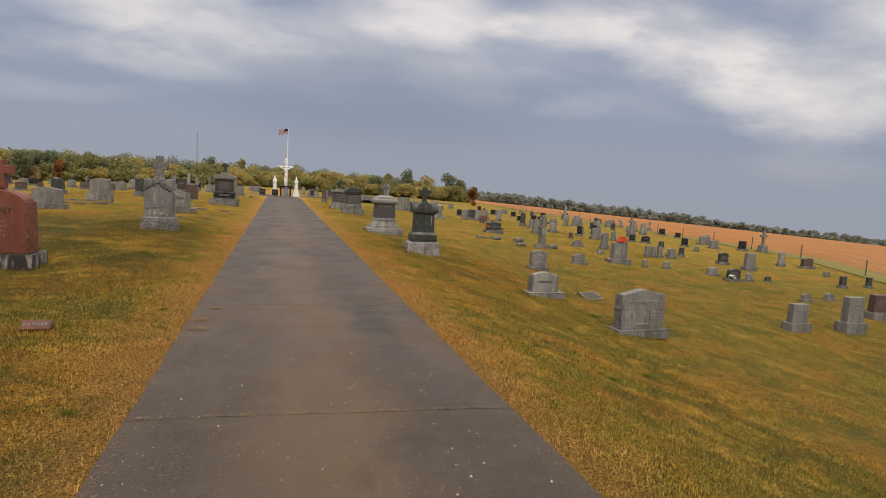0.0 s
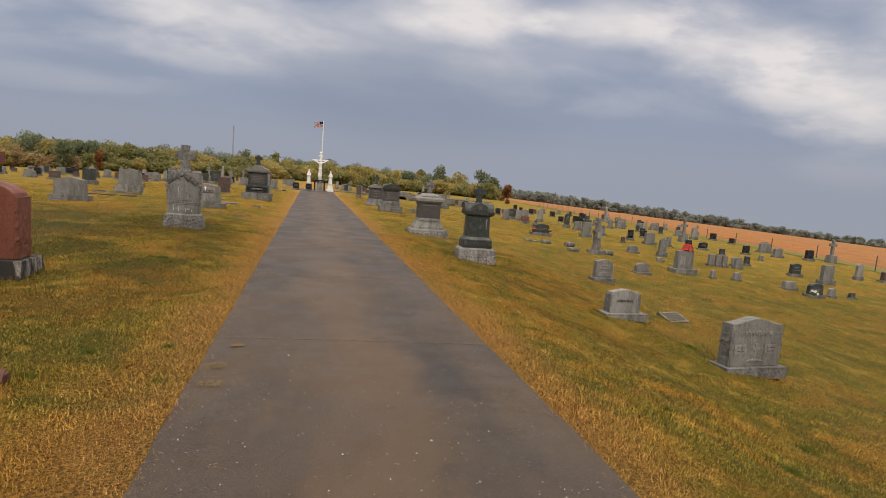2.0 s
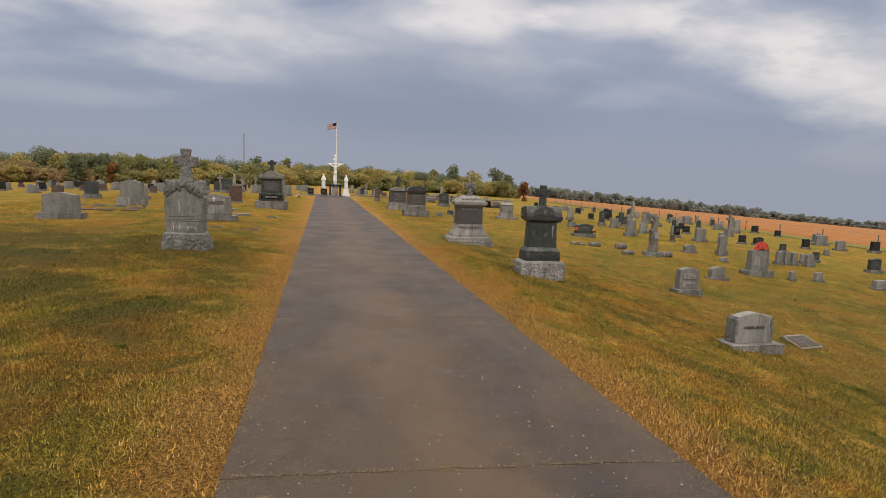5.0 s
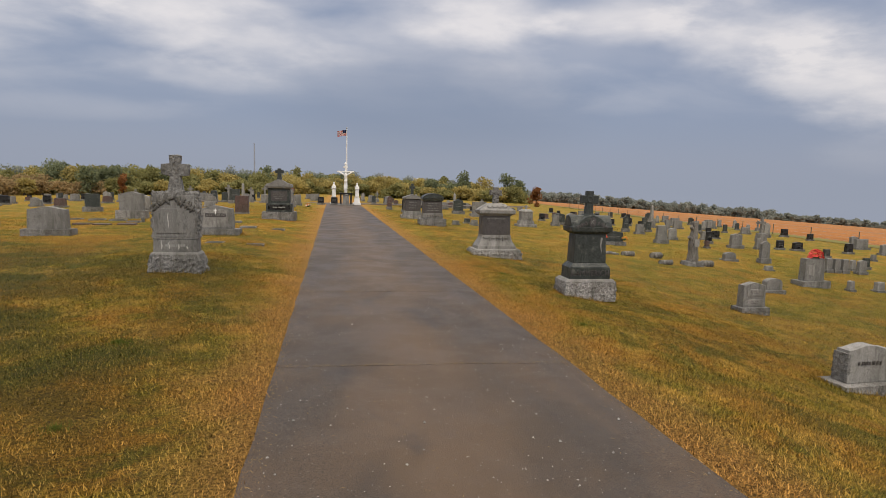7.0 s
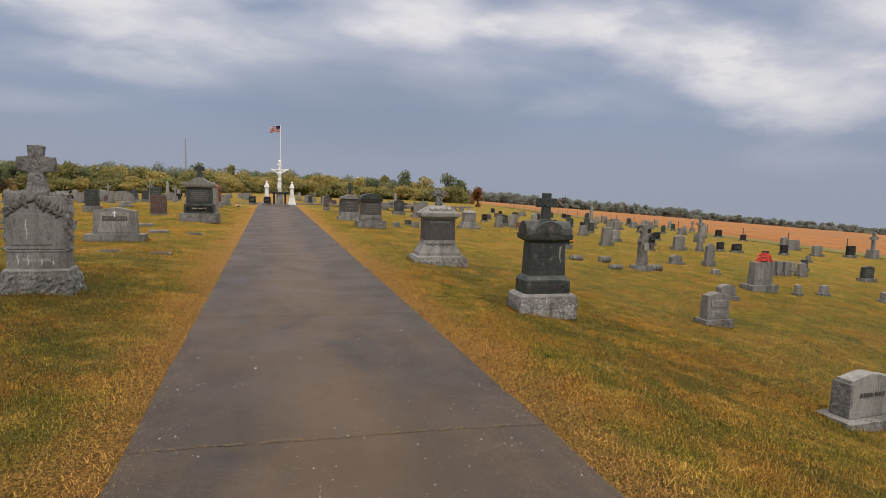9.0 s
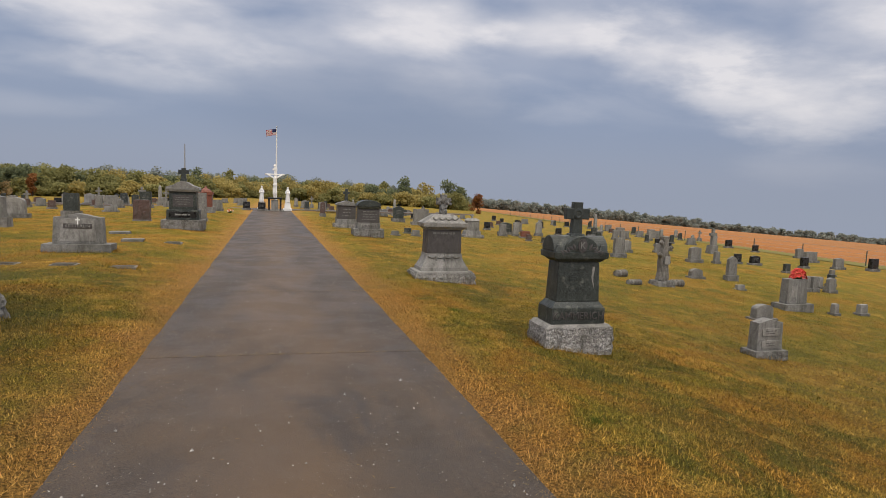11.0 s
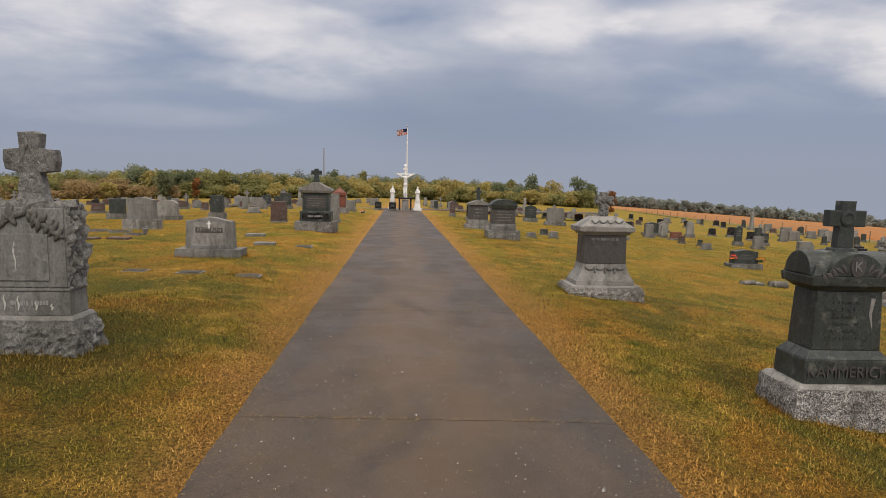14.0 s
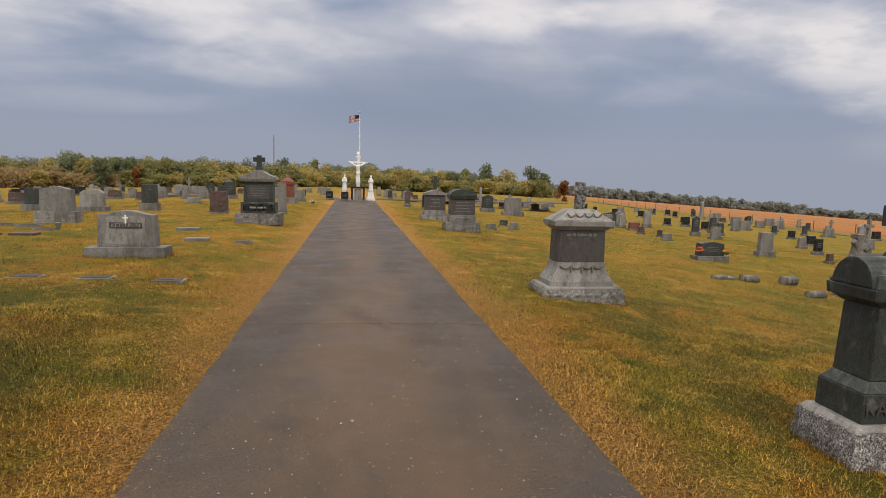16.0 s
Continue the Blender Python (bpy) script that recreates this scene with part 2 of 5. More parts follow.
BARKSTONE = granite("carved_bark_stone", (0.14, 0.13, 0.115), (0.33, 0.31, 0.285), 60, 0.85, 1.0, 0.3)
FLAGRED, FLAGWHITE, FLAGBLUE = painted("flag_red", (0.5, 0.05, 0.05), 0.8, 0.1), painted("flag_white", (0.75, 0.73, 0.72), 0.8, 0.05), painted("flag_blue", (0.03, 0.04, 0.14), 0.8, 0.1)
PETALRED = painted("coral_red_petals", (0.75, 0.09, 0.075), 0.7, 0.45)
PETALORANGE = painted("orange_petals", (0.75, 0.18, 0.03), 0.7, 0.2)
PETALYELLOW = painted("yellow_petals", (0.75, 0.5, 0.04), 0.7, 0.2)
PETALWHITE = painted("white_petals", (0.75, 0.74, 0.7), 0.7, 0.1)
STEM = painted("green_stems", (0.04, 0.09, 0.025), 0.7, 0.3)


def lawn(name, blades):
    """Autumn turf: olive and ochre patches, greener on the west side, scorched along the lane."""
    m, nt, b = shader(name, 0.85, 0, 0.15)
    straw, ochre, green, deep = (0.59, 0.365, 0.061), (0.43, 0.222, 0.024), (0.26, 0.213, 0.016), (0.135, 0.152, 0.013)
    patch = tex(nt, 0.55, 7, 0.68, "World", loc=(2, 5, 0), distort=0.4)
    c = blend(nt, remap(nt, patch, 0.42, 0.57), ochre, green)
    c = blend(nt, remap(nt, tex(nt, 1.7, 7, 0.7, "World", loc=(9, 2, 0)), 0.48, 0.66, 0, 0.9), c, straw)
    c = blend(nt, remap(nt, tex(nt, 0.8, 8, 0.72, "World", loc=(31, 12, 0), distort=0.5), 0.50, 0.62, 0, 0.85), c, deep)
    c = blend(nt, remap(nt, tex(nt, 5.5, 6, 0.7, "World", loc=(3, 22, 0), distort=0.5), 0.52, 0.64, 0, 0.45), c, (0.23, 0.11, 0.02))
    g, sep, ab = nt.nodes.new("ShaderNodeNewGeometry"), nt.nodes.new("ShaderNodeSeparateXYZ"), nt.nodes.new("ShaderNodeMath")
    nt.links.new(g.outputs["Position"], sep.inputs[0])
    ab.operation = "ABSOLUTE"
    west = remap(nt, sep.outputs[0], -2.9, -1.65, 1.0, 0.0)

    def times(p, q):
        n = nt.nodes.new("ShaderNodeMath")
        n.operation = "MULTIPLY"
        nt.links.new(p, n.inputs[0]), nt.links.new(q, n.inputs[1])
        return n.outputs[0]

    west = times(west, remap(nt, sep.outputs[1], 16.5, 22.0, 0.72, 0.05))
    west = times(west, remap(nt, sep.outputs[1], 8.0, 11.5, 0.45, 1.0))
    west = times(west, remap(nt, tex(nt, 0.45, 6, 0.7, "World", loc=(7, 3, 0)), 0.36, 0.52))
    c = blend(nt, west, c, (0.066, 0.076, 0.009))
    # deeper green east of the lane, with shade between blades in the colour
    east = times(remap(nt, sep.outputs[0], 2.1, 3.4, 0.0, 0.6), remap(nt, tex(nt, 0.9, 7, 0.72, "World", loc=(17, 6, 0), distort=0.5), 0.44, 0.58))
    east = times(east, remap(nt, sep.outputs[0], 4.2, 6.5, 1.0, 0.3))
    c = blend(nt, east, c, (0.105, 0.108, 0.012))
    # paler olive turf out on the slope; far lawn coloured for lit blade tips
    c = blend(nt, remap(nt, sep.outputs[0], 4.5, 7.5, 0.0, 0.2), c, (0.32, 0.262, 0.045))
    c = blend(nt, remap(nt, sep.outputs[1], 15.0, 26.0, 0.0, 0.08), c, (0.34, 0.262, 0.05))
    nt.links.new(sep.outputs[0], ab.inputs[0])
    wob = nt.nodes.new("ShaderNodeMath")
    wob.operation = "MULTIPLY_ADD"
    nt.links.new(tex(nt, 0.8, 6, 0.7, "World"), wob.inputs[0])
    wob.inputs[1].default_value = 1.7
    nt.links.new(ab.outputs[0], wob.inputs[2])
    c = blend(nt, remap(nt, wob.outputs[0], 2.15, 3.15, 0.78, 0.0), c, (0.54, 0.28, 0.078))
    if blades:
        c = blend(nt, remap(nt, g.outputs["Random Per Island"], 0.0, 1.0, 0, 0.25), c, (0.44, 0.27, 0.11))
        v = nt.nodes.new("ShaderNodeHueSaturation")
        nt.links.new(remap(nt, g.outputs["Random Per Island"], 0.0, 1.0, 0.18, 1.40), v.inputs["Value"])
        nt.links.new(c, v.inputs["Color"])
        c = v.outputs[0]
        b.inputs["Subsurface Weight"].default_value = 0.0
    else:
        # shade between the blades put into the ground colour, weaker farther off
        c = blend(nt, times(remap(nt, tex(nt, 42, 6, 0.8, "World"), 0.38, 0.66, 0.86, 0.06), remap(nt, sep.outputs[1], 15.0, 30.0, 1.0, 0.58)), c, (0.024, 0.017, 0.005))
        bump(nt, b, tex(nt, 34, 6, 0.75, "World"), 1.0, 0.05)
    nt.links.new(c, b.inputs["Base Color"])
    return m


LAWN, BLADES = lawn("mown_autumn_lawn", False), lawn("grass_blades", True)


def road_surface():
    m, nt, b = shader("worn_tarmac", 0.6, 0, 0.35)
    c = blend(nt, remap(nt, tex(nt, 0.7, 5, 0.6, "World", stretch=(1.6, 0.55, 1), distort=0.3), 0.38, 0.62), (0.053, 0.040, 0.031), (0.106, 0.069, 0.042))
    c = blend(nt, remap(nt, tex(nt, 1.1, 4, 0.6, "World", loc=(4, 8, 0), stretch=(1, 0.6, 1)), 0.52, 0.70, 0, 0.6), c, (0.036, 0.033, 0.036))
    c = blend(nt, remap(nt, tex(nt, 70, 3, 0.7, "World"), 0.38, 0.62, 0, 0.7), c, (0.092, 0.068, 0.048))
    c = blend(nt, remap(nt, tex(nt, 120, 2, 0.7, "World", loc=(5, 5, 0)), 0.50, 0.62, 0, 0.85), c, (0.010, 0.009, 0.009))
    c = blend(nt, remap(nt, tex(nt, 85, 1, 0.5, "World", loc=(1, 7, 0)), 0.69, 0.77, 0, 0.8), c, (0.28, 0.24, 0.19))
    g, sep, off = nt.nodes.new("ShaderNodeNewGeometry"), nt.nodes.new("ShaderNodeSeparateXYZ"), nt.nodes.new("ShaderNodeMath")
    nt.links.new(g.outputs["Position"], sep.inputs[0])
    off.operation = "MULTIPLY_ADD"
    nt.links.new(tex(nt, 0.9, 5, 0.6, "World", loc=(6, 1, 0), stretch=(1, 0.5, 1)), off.inputs[0])
    off.inputs[1].default_value = 1.3
    nt.links.new(sep.outputs[0], off.inputs[2])
    # earth washed along the middle, darker tar on the flanks
    band = nt.nodes.new("ShaderNodeMath")
    band.operation = "MULTIPLY"
    nt.links.new(remap(nt, off.outputs[0], -0.1, 0.45), band.inputs[0]), nt.links.new(remap(nt, off.outputs[0], 0.75, 1.35, 0.42, 0.0), band.inputs[1])
    c = blend(nt, band.outputs[0], c, (0.135, 0.086, 0.048))
    c = blend(nt, remap(nt, tex(nt, 0.75, 6, 0.65, "World", loc=(15, 3, 0), stretch=(1.3, 0.8, 1), distort=0.6), 0.56, 0.68, 0, 0.5), c, (0.026, 0.024, 0.026))
    nt.links.new(c, b.inputs["Base Color"])
    nt.links.new(remap(nt, tex(nt, 1.4, 4, 0.6, "World"), 0.35, 0.65, 0.42, 0.6), b.inputs["Roughness"])
    bump(nt, b, tex(nt, 110, 4, 0.7, "World"), 0.7, 0.008)
    return m


ROAD = road_surface()
SAND = painted("washed_sand", (0.15, 0.12, 0.06), 0.9, 0.4)
JOINT = painted("joint_filler", (0.05, 0.043, 0.036), 0.9, 0.4)
PEBBLE = granite("pale_gravel", (0.3, 0.29, 0.27), (0.6, 0.58, 0.55), 40, 0.8, 0.2, 0)


def crop():
    m, nt, b = shader("ripe_crop", 0.9, 0, 0.1)
    c = blend(nt, remap(nt, tex(nt, 0.03, 5, 0.6, "World"), 0.35, 0.65), (0.38, 0.168, 0.060), (0.335, 0.168, 0.070))
    c = blend(nt, remap(nt, tex(nt, 1.2, 4, 0.7, "World", stretch=(1, 0.2, 1)), 0.4, 0.7, 0, 0.4), c, (0.29, 0.125, 0.045))
    nt.links.new(c, b.inputs["Base Color"])
    bump(nt, b, tex(nt, 3, 4, 0.7, "World"), 0.8, 0.2)
    return m


CROP = crop()


def leaf(name, a, b2):
    m, nt, b = shader(name, 0.75, 0, 0.2)
    g = nt.nodes.new("ShaderNodeNewGeometry")
    c = blend(nt, g.outputs["Random Per Island"], a, b2)
    c = blend(nt, remap(nt, tex(nt, 0.12, 3, 0.6, "World"), 0.4, 0.6, 0, 0.35), c, tuple(v * 0.6 for v in a))
    nt.links.new(c, b.inputs["Base Color"])
    thin, mix, out = nt.nodes.new("ShaderNodeBsdfTranslucent"), nt.nodes.new("ShaderNodeMixShader"), nt.nodes["Material Output"]
    nt.links.new(c, thin.inputs["Color"])
    mix.inputs[0].default_value = 0.5
    nt.links.new(b.outputs[0], mix.inputs[1]), nt.links.new(thin.outputs[0], mix.inputs[2]), nt.links.new(mix.outputs[0], out.inputs["Surface"])
    return m


LEAFGREEN = leaf("green_leaves", (0.25, 0.25, 0.10), (0.36, 0.335, 0.135))
LEAFDARK = leaf("dark_green_leaves", (0.17, 0.20, 0.115), (0.25, 0.275, 0.15))
LEAFGOLD = leaf("yellowing_leaves", (0.40, 0.335, 0.12), (0.52, 0.425, 0.16))
LEAFRUST = leaf("russet_leaves", (0.22, 0.09, 0.035), (0.36, 0.17, 0.06))
LEAFBROWN = leaf("bare_brown_twigs", (0.34, 0.245, 0.125), (0.46, 0.34, 0.17))
# aerial haze painted into the foliage: greyed and lightened for distance
LEAFFAR = leaf("haze_tinted_leaves", (0.29, 0.315, 0.275), (0.345, 0.37, 0.325))
BARK = painted("tree_bark", (0.07, 0.055, 0.045), 0.9, 0.4)


# ---- building helpers ----
def mesh_of(name, bm, mat, smooth=False):
    me = bpy.data.meshes.new(name)
    bm.normal_update()
    bm.to_mesh(me)
    bm.free()
    for mm in mat if isinstance(mat, (list, tuple)) else [mat]:
        me.materials.append(mm)
    if smooth:
        for p in me.polygons:
            p.use_smooth = True
    return me


def part(name, bm, mat, parent, label="", smooth=False, at=None):
    ob = new(name, mesh_of(name, bm, mat, smooth))
    ob.parent = parent
    if at is not None:
        ob.matrix_basis = at
    return tagged(ob, label) if label else ob


def clamp(v, a=0.0, b=1.0):
    return max(a, min(b, v))


def ground_z(x, y):
    """The lie of the land: a flat lane along a hillside that rises a little on one hand and falls away on the other."""
    z = 0.0
    if x > 1.5:
        r = x - 1.5
        soft, far = r * r / (r + 1.2), clamp((r - 12) / 15)
        z -= (0.06 - 0.01 * far) * soft + 0.19 * (1 - 0.13 * far) * clamp((29 - y) / 20, 0, 1.1) * 9 * (1 - math.exp(-soft / 9))
        z -= 0.25 * clamp(r / 3) * clamp((14.5 - y) / 5) * clamp((14 - r) / 4)
    if x < -1.4:
        z += 0.2 * clamp((-1.4 - x) / 1.8) * clamp((y - 9) / 9) * clamp((60 - y) / 25)
    if x > 60:
        z -= 0.006 * (x - 60)
    if x < -8:
        z -= 0.025 * (-8 - x)
    if y > 62:
        z -= 0.012 * (y - 62) * clamp((45 - x) / 30)
    return z


def thing(name, x, y, label, category, rz=0, group="", sink=0.02, z=None):
    e = new(name)
    e.empty_display_size = 0.2
    e.matrix_basis = pose(x, y, (ground_z(x, y) if z is None else z) - sink, 0, 0, rz)
    return tagged(e, label, category, group)


def frustum(bm, w0, d0, w1, d1, z0, z1, cx=0.0, cy=0.0):
    v = [bm.verts.new((cx + sx * w / 2, cy + sy * d / 2, z)) for w, d, z in ((w0, d0, z0), (w1, d1, z1)) for sx, sy in ((-1, -1), (1, -1), (1, 1), (-1, 1))]
    bm.faces.new(v[3::-1]), bm.faces.new(v[4:])
    for i in range(4):
        bm.faces.new((v[i], v[(i + 1) % 4], v[4 + (i + 1) % 4], v[4 + i]))
    return bm


def block(w, d, z0, z1, w1=None, d1=None, bevel=0.008, cx=0.0, cy=0.0):
    bm = frustum(bmesh.new(), w, d, w1 or w, d1 or d, z0, z1, cx, cy)
    if bevel:
        bmesh.ops.bevel(bm, geom=bm.edges[:], offset=bevel, segments=2, profile=0.6, affect="EDGES")
    return bm


def prism(profile, d, cy=0.0, bevel=0.006, taper=1.0):
    """An outline in x and z, run d deep in y."""
    bm = bmesh.new()
    zmax = max(p[1] for p in profile)
    a = [bm.verts.new((x, cy - d / 2 * (1 - (1 - taper) * z / zmax), z)) for x, z in profile]
    b = [bm.verts.new((x, cy + d / 2 * (1 - (1 - taper) * z / zmax), z)) for x, z in profile]
    bm.faces.new(a), bm.faces.new(b[::-1])
    n = len(profile)
    for i in range(n):
        bm.faces.new((a[(i + 1) % n], a[i], b[i], b[(i + 1) % n]))
    bmesh.ops.recalc_face_normals(bm, faces=bm.faces[:])
    if bevel:
        es = [e for e in bm.edges if abs((e.verts[0].co - e.verts[1].co).y) < d * 0.4 or len(profile) < 9]
        bmesh.ops.bevel(bm, geom=es, offset=bevel, segments=2, profile=0.6, affect="EDGES", clamp_overlap=True)
    return bm


def rocky(w, d, z0, z1, amp=0.02, cell=0.07, w1=None, d1=None, keep_top=True, seed=0.0, front=True):
    """A block whose sides are left rock-faced: chipped, uneven, with a dressed top."""
    bm = bmesh.new()
    w1, d1 = w1 or w, d1 or d
    nx, ny, nz = (max(3, int(v / cell)) for v in (w, d, z1 - z0))
    grid = {}

    def vert(i, j, k):
        if (i, j, k) not in grid:
            u, v, t = i / nx - 0.5, j / ny - 0.5, k / nz
            x, y, z = u * (w + (w1 - w) * t), v * (d + (d1 - d) * t), z0 + (z1 - z0) * t
            q = Vector((x * 9 + seed, y * 9, z * 9 + seed))
            out = noise.noise(q) * amp + noise.noise(q * 2.7) * amp * 0.6 - abs(noise.noise(q * 4.9)) * amp * 0.8
            edge = min(1.0, 3 * (1 - t)) if keep_top else 1.0
            if i in (0, nx):
                x += math.copysign(out * edge, x)
            if j in (0, ny) and (front or j == ny):
                y += math.copysign(out * edge, y)
            if k == nz and not keep_top:
                z += out * 0.8
            grid[i, j, k] = bm.verts.new((x, y, z))
        return grid[i, j, k]

    for i in range(nx):
        for k in range(nz):
            bm.faces.new((vert(i, 0, k), vert(i + 1, 0, k), vert(i + 1, 0, k + 1), vert(i, 0, k + 1)))
            bm.faces.new((vert(i + 1, ny, k), vert(i, ny, k), vert(i, ny, k + 1), vert(i + 1, ny, k + 1)))
    for j in range(ny):
        for k in range(nz):
            bm.faces.new((vert(0, j + 1, k), vert(0, j, k), vert(0, j, k + 1), vert(0, j + 1, k + 1)))
            bm.faces.new((vert(nx, j, k), vert(nx, j + 1, k), vert(nx, j + 1, k + 1), vert(nx, j, k + 1)))
    for i in range(nx):
        for j in range(ny):
            bm.faces.new((vert(i, j, nz), vert(i + 1, j, nz), vert(i + 1, j + 1, nz), vert(i, j + 1, nz)))
            bm.faces.new((vert(i, j + 1, 0), vert(i + 1, j + 1, 0), vert(i + 1, j, 0), vert(i, j, 0)))
    return bm


def lathe(profile, n=16, cx=0.0, cy=0.0):
    bm = bmesh.new()
    rings = [[bm.verts.new((cx + r * math.cos(2 * math.pi * i / n), cy + r * math.sin(2 * math.pi * i / n), z)) for i in range(n)] for r, z in profile]
    for a, b in zip(rings, rings[1:]):
        for i in range(n):
            bm.faces.new((a[i], a[(i + 1) % n], b[(i + 1) % n], b[i]))
    bm.faces.new(rings[0][::-1]), bm.faces.new(rings[-1])
    return bm


def tube(points, radii, n=8):
    """A round bar along points, with a radius at each."""
    bm = bmesh.new()
    rings = []
    pts = [Vector(p) for p in points]
    for i, (p, r) in enumerate(zip(pts, radii)):
        t = (pts[min(i + 1, len(pts) - 1)] - pts[max(i - 1, 0)]).normalized()
        side = t.cross(Vector((0.3, 0.9, 0.2))).normalized()
        up = t.cross(side)
        rings.append([bm.verts.new(p + r * (math.cos(a) * side + math.sin(a) * up)) for a in (2 * math.pi * k / n for k in range(n))])
    for a, b in zip(rings, rings[1:]):
        for i in range(n):
            bm.faces.new((a[i], a[(i + 1) % n], b[(i + 1) % n], b[i]))
    bm.faces.new(rings[0][::-1]), bm.faces.new(rings[-1])
    bmesh.ops.recalc_face_normals(bm, faces=bm.faces[:])
    return bm


def join(*bms):
    out = bmesh.new()
    for b in bms:
        me = bpy.data.meshes.new("tmp")
        b.to_mesh(me)
        b.free()
        out.from_mesh(me)
        bpy.data.meshes.remove(me)
    return out


def moved(bm, m):
    bm.transform(m)
    return bm


def lettering(text, size, parent, m, mat=None, depth=0.004, name="lettering"):
    """Raised letters in the built-in font, centred on m, standing on its x and y."""
    cu = bpy.data.curves.new("text", "FONT")
    cu.body, cu.size, cu.extrude, cu.align_x, cu.align_y = text, size, depth, "CENTER", "CENTER"
    cu.resolution_u = 2
    tmp = bpy.data.objects.new("text", cu)
    scene.collection.objects.link(tmp)
    bpy.context.view_layer.update()
    me = bpy.data.meshes.new_from_object(tmp.evaluated_get(bpy.context.evaluated_depsgraph_get()))
    bpy.data.objects.remove(tmp)
    bpy.data.curves.remove(cu)
    me.materials.clear()
    me.materials.append(mat or LETTER)
    ob = new(name, me)
    ob.parent = parent
    ob.matrix_basis = m
    return ob


def bars(w, h, rows, parent, y, z, mat=None, seed=1, name="inscription"):
    """Lines of writing too worn to read, as short raised bars on a front face."""
    rnd = random.Random(seed)
    bm = bmesh.new()
    step = h / rows
    for r in range(rows):
        width = w * rnd.uniform(0.55, 0.95)
        x = -width / 2
        while x < width / 2:
            l = min(rnd.uniform(0.012, 0.034), width / 2 - x)
            if l > 0.01:
                frustum(bm, l, 0.004, l, 0.004, z - (r + 0.5) * step - step * rnd.uniform(0.13, 0.2), z - (r + 0.5) * step + step * rnd.uniform(0.13, 0.2), x + l / 2, y)
            x += l + rnd.choice((0.006, 0.009, 0.03))
    return tagged(part(name, bm, mat or FAINT, parent), kind="stuff")


FRONT = lambda x, y, z: pose(x, y, z, 90, 0, 0)


def outline(w, h, top="serp", taper=0.04, n=10):
    """The outline of an upright stone: its width, height and kind of top."""
    a, b = w / 2, w / 2 * (1 - taper)
    if top == "flat":
        crown = [(b, h), (-b, h)]
    elif top == "arch":
        crown = [(b * math.cos(math.pi * i / n), h - min(0.2 * w, 0.4 * h) * (1 - math.sin(math.pi * i / n))) for i in range(n + 1)]
    elif top == "gable":
        crown = [(b, h * 0.84), (0, h), (-b, h * 0.84)]
    else:
        drop = min(0.1 * w, 0.12 * h)
        crown = [(b * (1 - 2 * i / n), h - drop * (0.5 - 0.5 * math.cos(2 * math.pi * (i / n - 0.5))) * 1.0) for i in range(n + 1)]
    return [(-a, 0), (a, 0), *crown]


def cross_outline(w, h, t):
    """A Latin cross standing on z = 0."""
    arm, a = h * 0.66, t / 2
    return [(-a * 1.15, 0), (a * 1.15, 0), (a, arm - a), (w / 2, arm - a), (w / 2, arm + a), (a, arm + a), (a, h), (-a, h), (-a, arm + a), (-w / 2, arm + a), (-w / 2, arm - a), (-a, arm - a)]


def gravestone(x, y, w, h, mat=None, top="serp", rz=0, label="grey granite gravestone on a rough base", d=0.0, text="", group="upright gravestones", bs=0.22, panel=True, rock=None, seed=1):
    """An upright stone: base, die, sunk panel and worn writing. w and h are those of the whole."""
    mat = mat or GRAY
    e = thing("gravestone", x, y, label, "gravestone", rz, group)
    d = d or clamp(w * 0.3, 0.14, 0.26)
    hb = h * bs
    dw = w * 0.8
    part("base", rocky(w, d * 1.7, 0, hb + 0.02, 0.012, 0.09, seed=x * 3 + y), rock or ROCK, e)
    die = part("die", moved(prism(outline(dw, h - hb, top), d, bevel=0.007, taper=0.9), pose(0, 0, hb + 0.02)), mat, e)
    if panel:
        hz = hb + (h - hb) * 0.62
        bars(dw * 0.7, (h - hb) * 0.42, 3, die, -d / 2 * 0.96 - 0.004, hz + 0.1 * h, seed=int(x * 31 + y * 7))
    if text:
        lettering(text, min(0.12, dw * 0.95 / max(4, len(text)) * 1.5), e, FRONT(0, -d / 2 - 0.004, hb + (h - hb) * 0.7), LETTERDARK)
    return e


def marker(x, y, w, d=0.3, mat=None, label="flat bronze grave marker set flush in a granite slab", rz=0, h=0.02, tilt=0):
    e = thing("grave_marker", x, y, label, "grave marker", rz, "flat grave markers", sink=0.03)
    if tilt:
        e.matrix_basis = e.matrix_basis @ pose(0, 0, 0.05, tilt, 0, 0)
    slab = part("slab", rocky(w, d, -0.04 if tilt else 0, h + 0.03, 0.006, 0.06, seed=x), GRAY if mat is None else mat, e)
    if mat is None or tilt:
        pl = part("plaque", block(w * 0.84, d * 0.78, h + 0.032, h + 0.042, bevel=0.004), BRONZE, slab, "dark bronze plaque")
        part("raised_line", block(w * 0.5, 0.03, h + 0.043, h + 0.047, bevel=0.001, cy=d * 0.12), SLATE, pl)
        part("raised_line", block(w * 0.36, 0.02, h + 0.043, h + 0.047, bevel=0.001, cy=-d * 0.05), SLATE, pl)
    return e


def log_marker(x, y, l, r, rz=0):
    e = thing("log_marker", x, y, "small grave marker carved as a cut log of grey stone", "grave marker", rz, "carved log markers", sink=0.03)
    n = 10
    pts = [(-l / 2 + l * i / n, 0.012 * math.sin(i * 2.1), r) for i in range(n + 1)]
    bm = tube(pts, [r * (1 + 0.06 * math.sin(i * 1.7 + x)) for i in range(n + 1)], 12)
    part("log", bm, BARKSTONE, e)
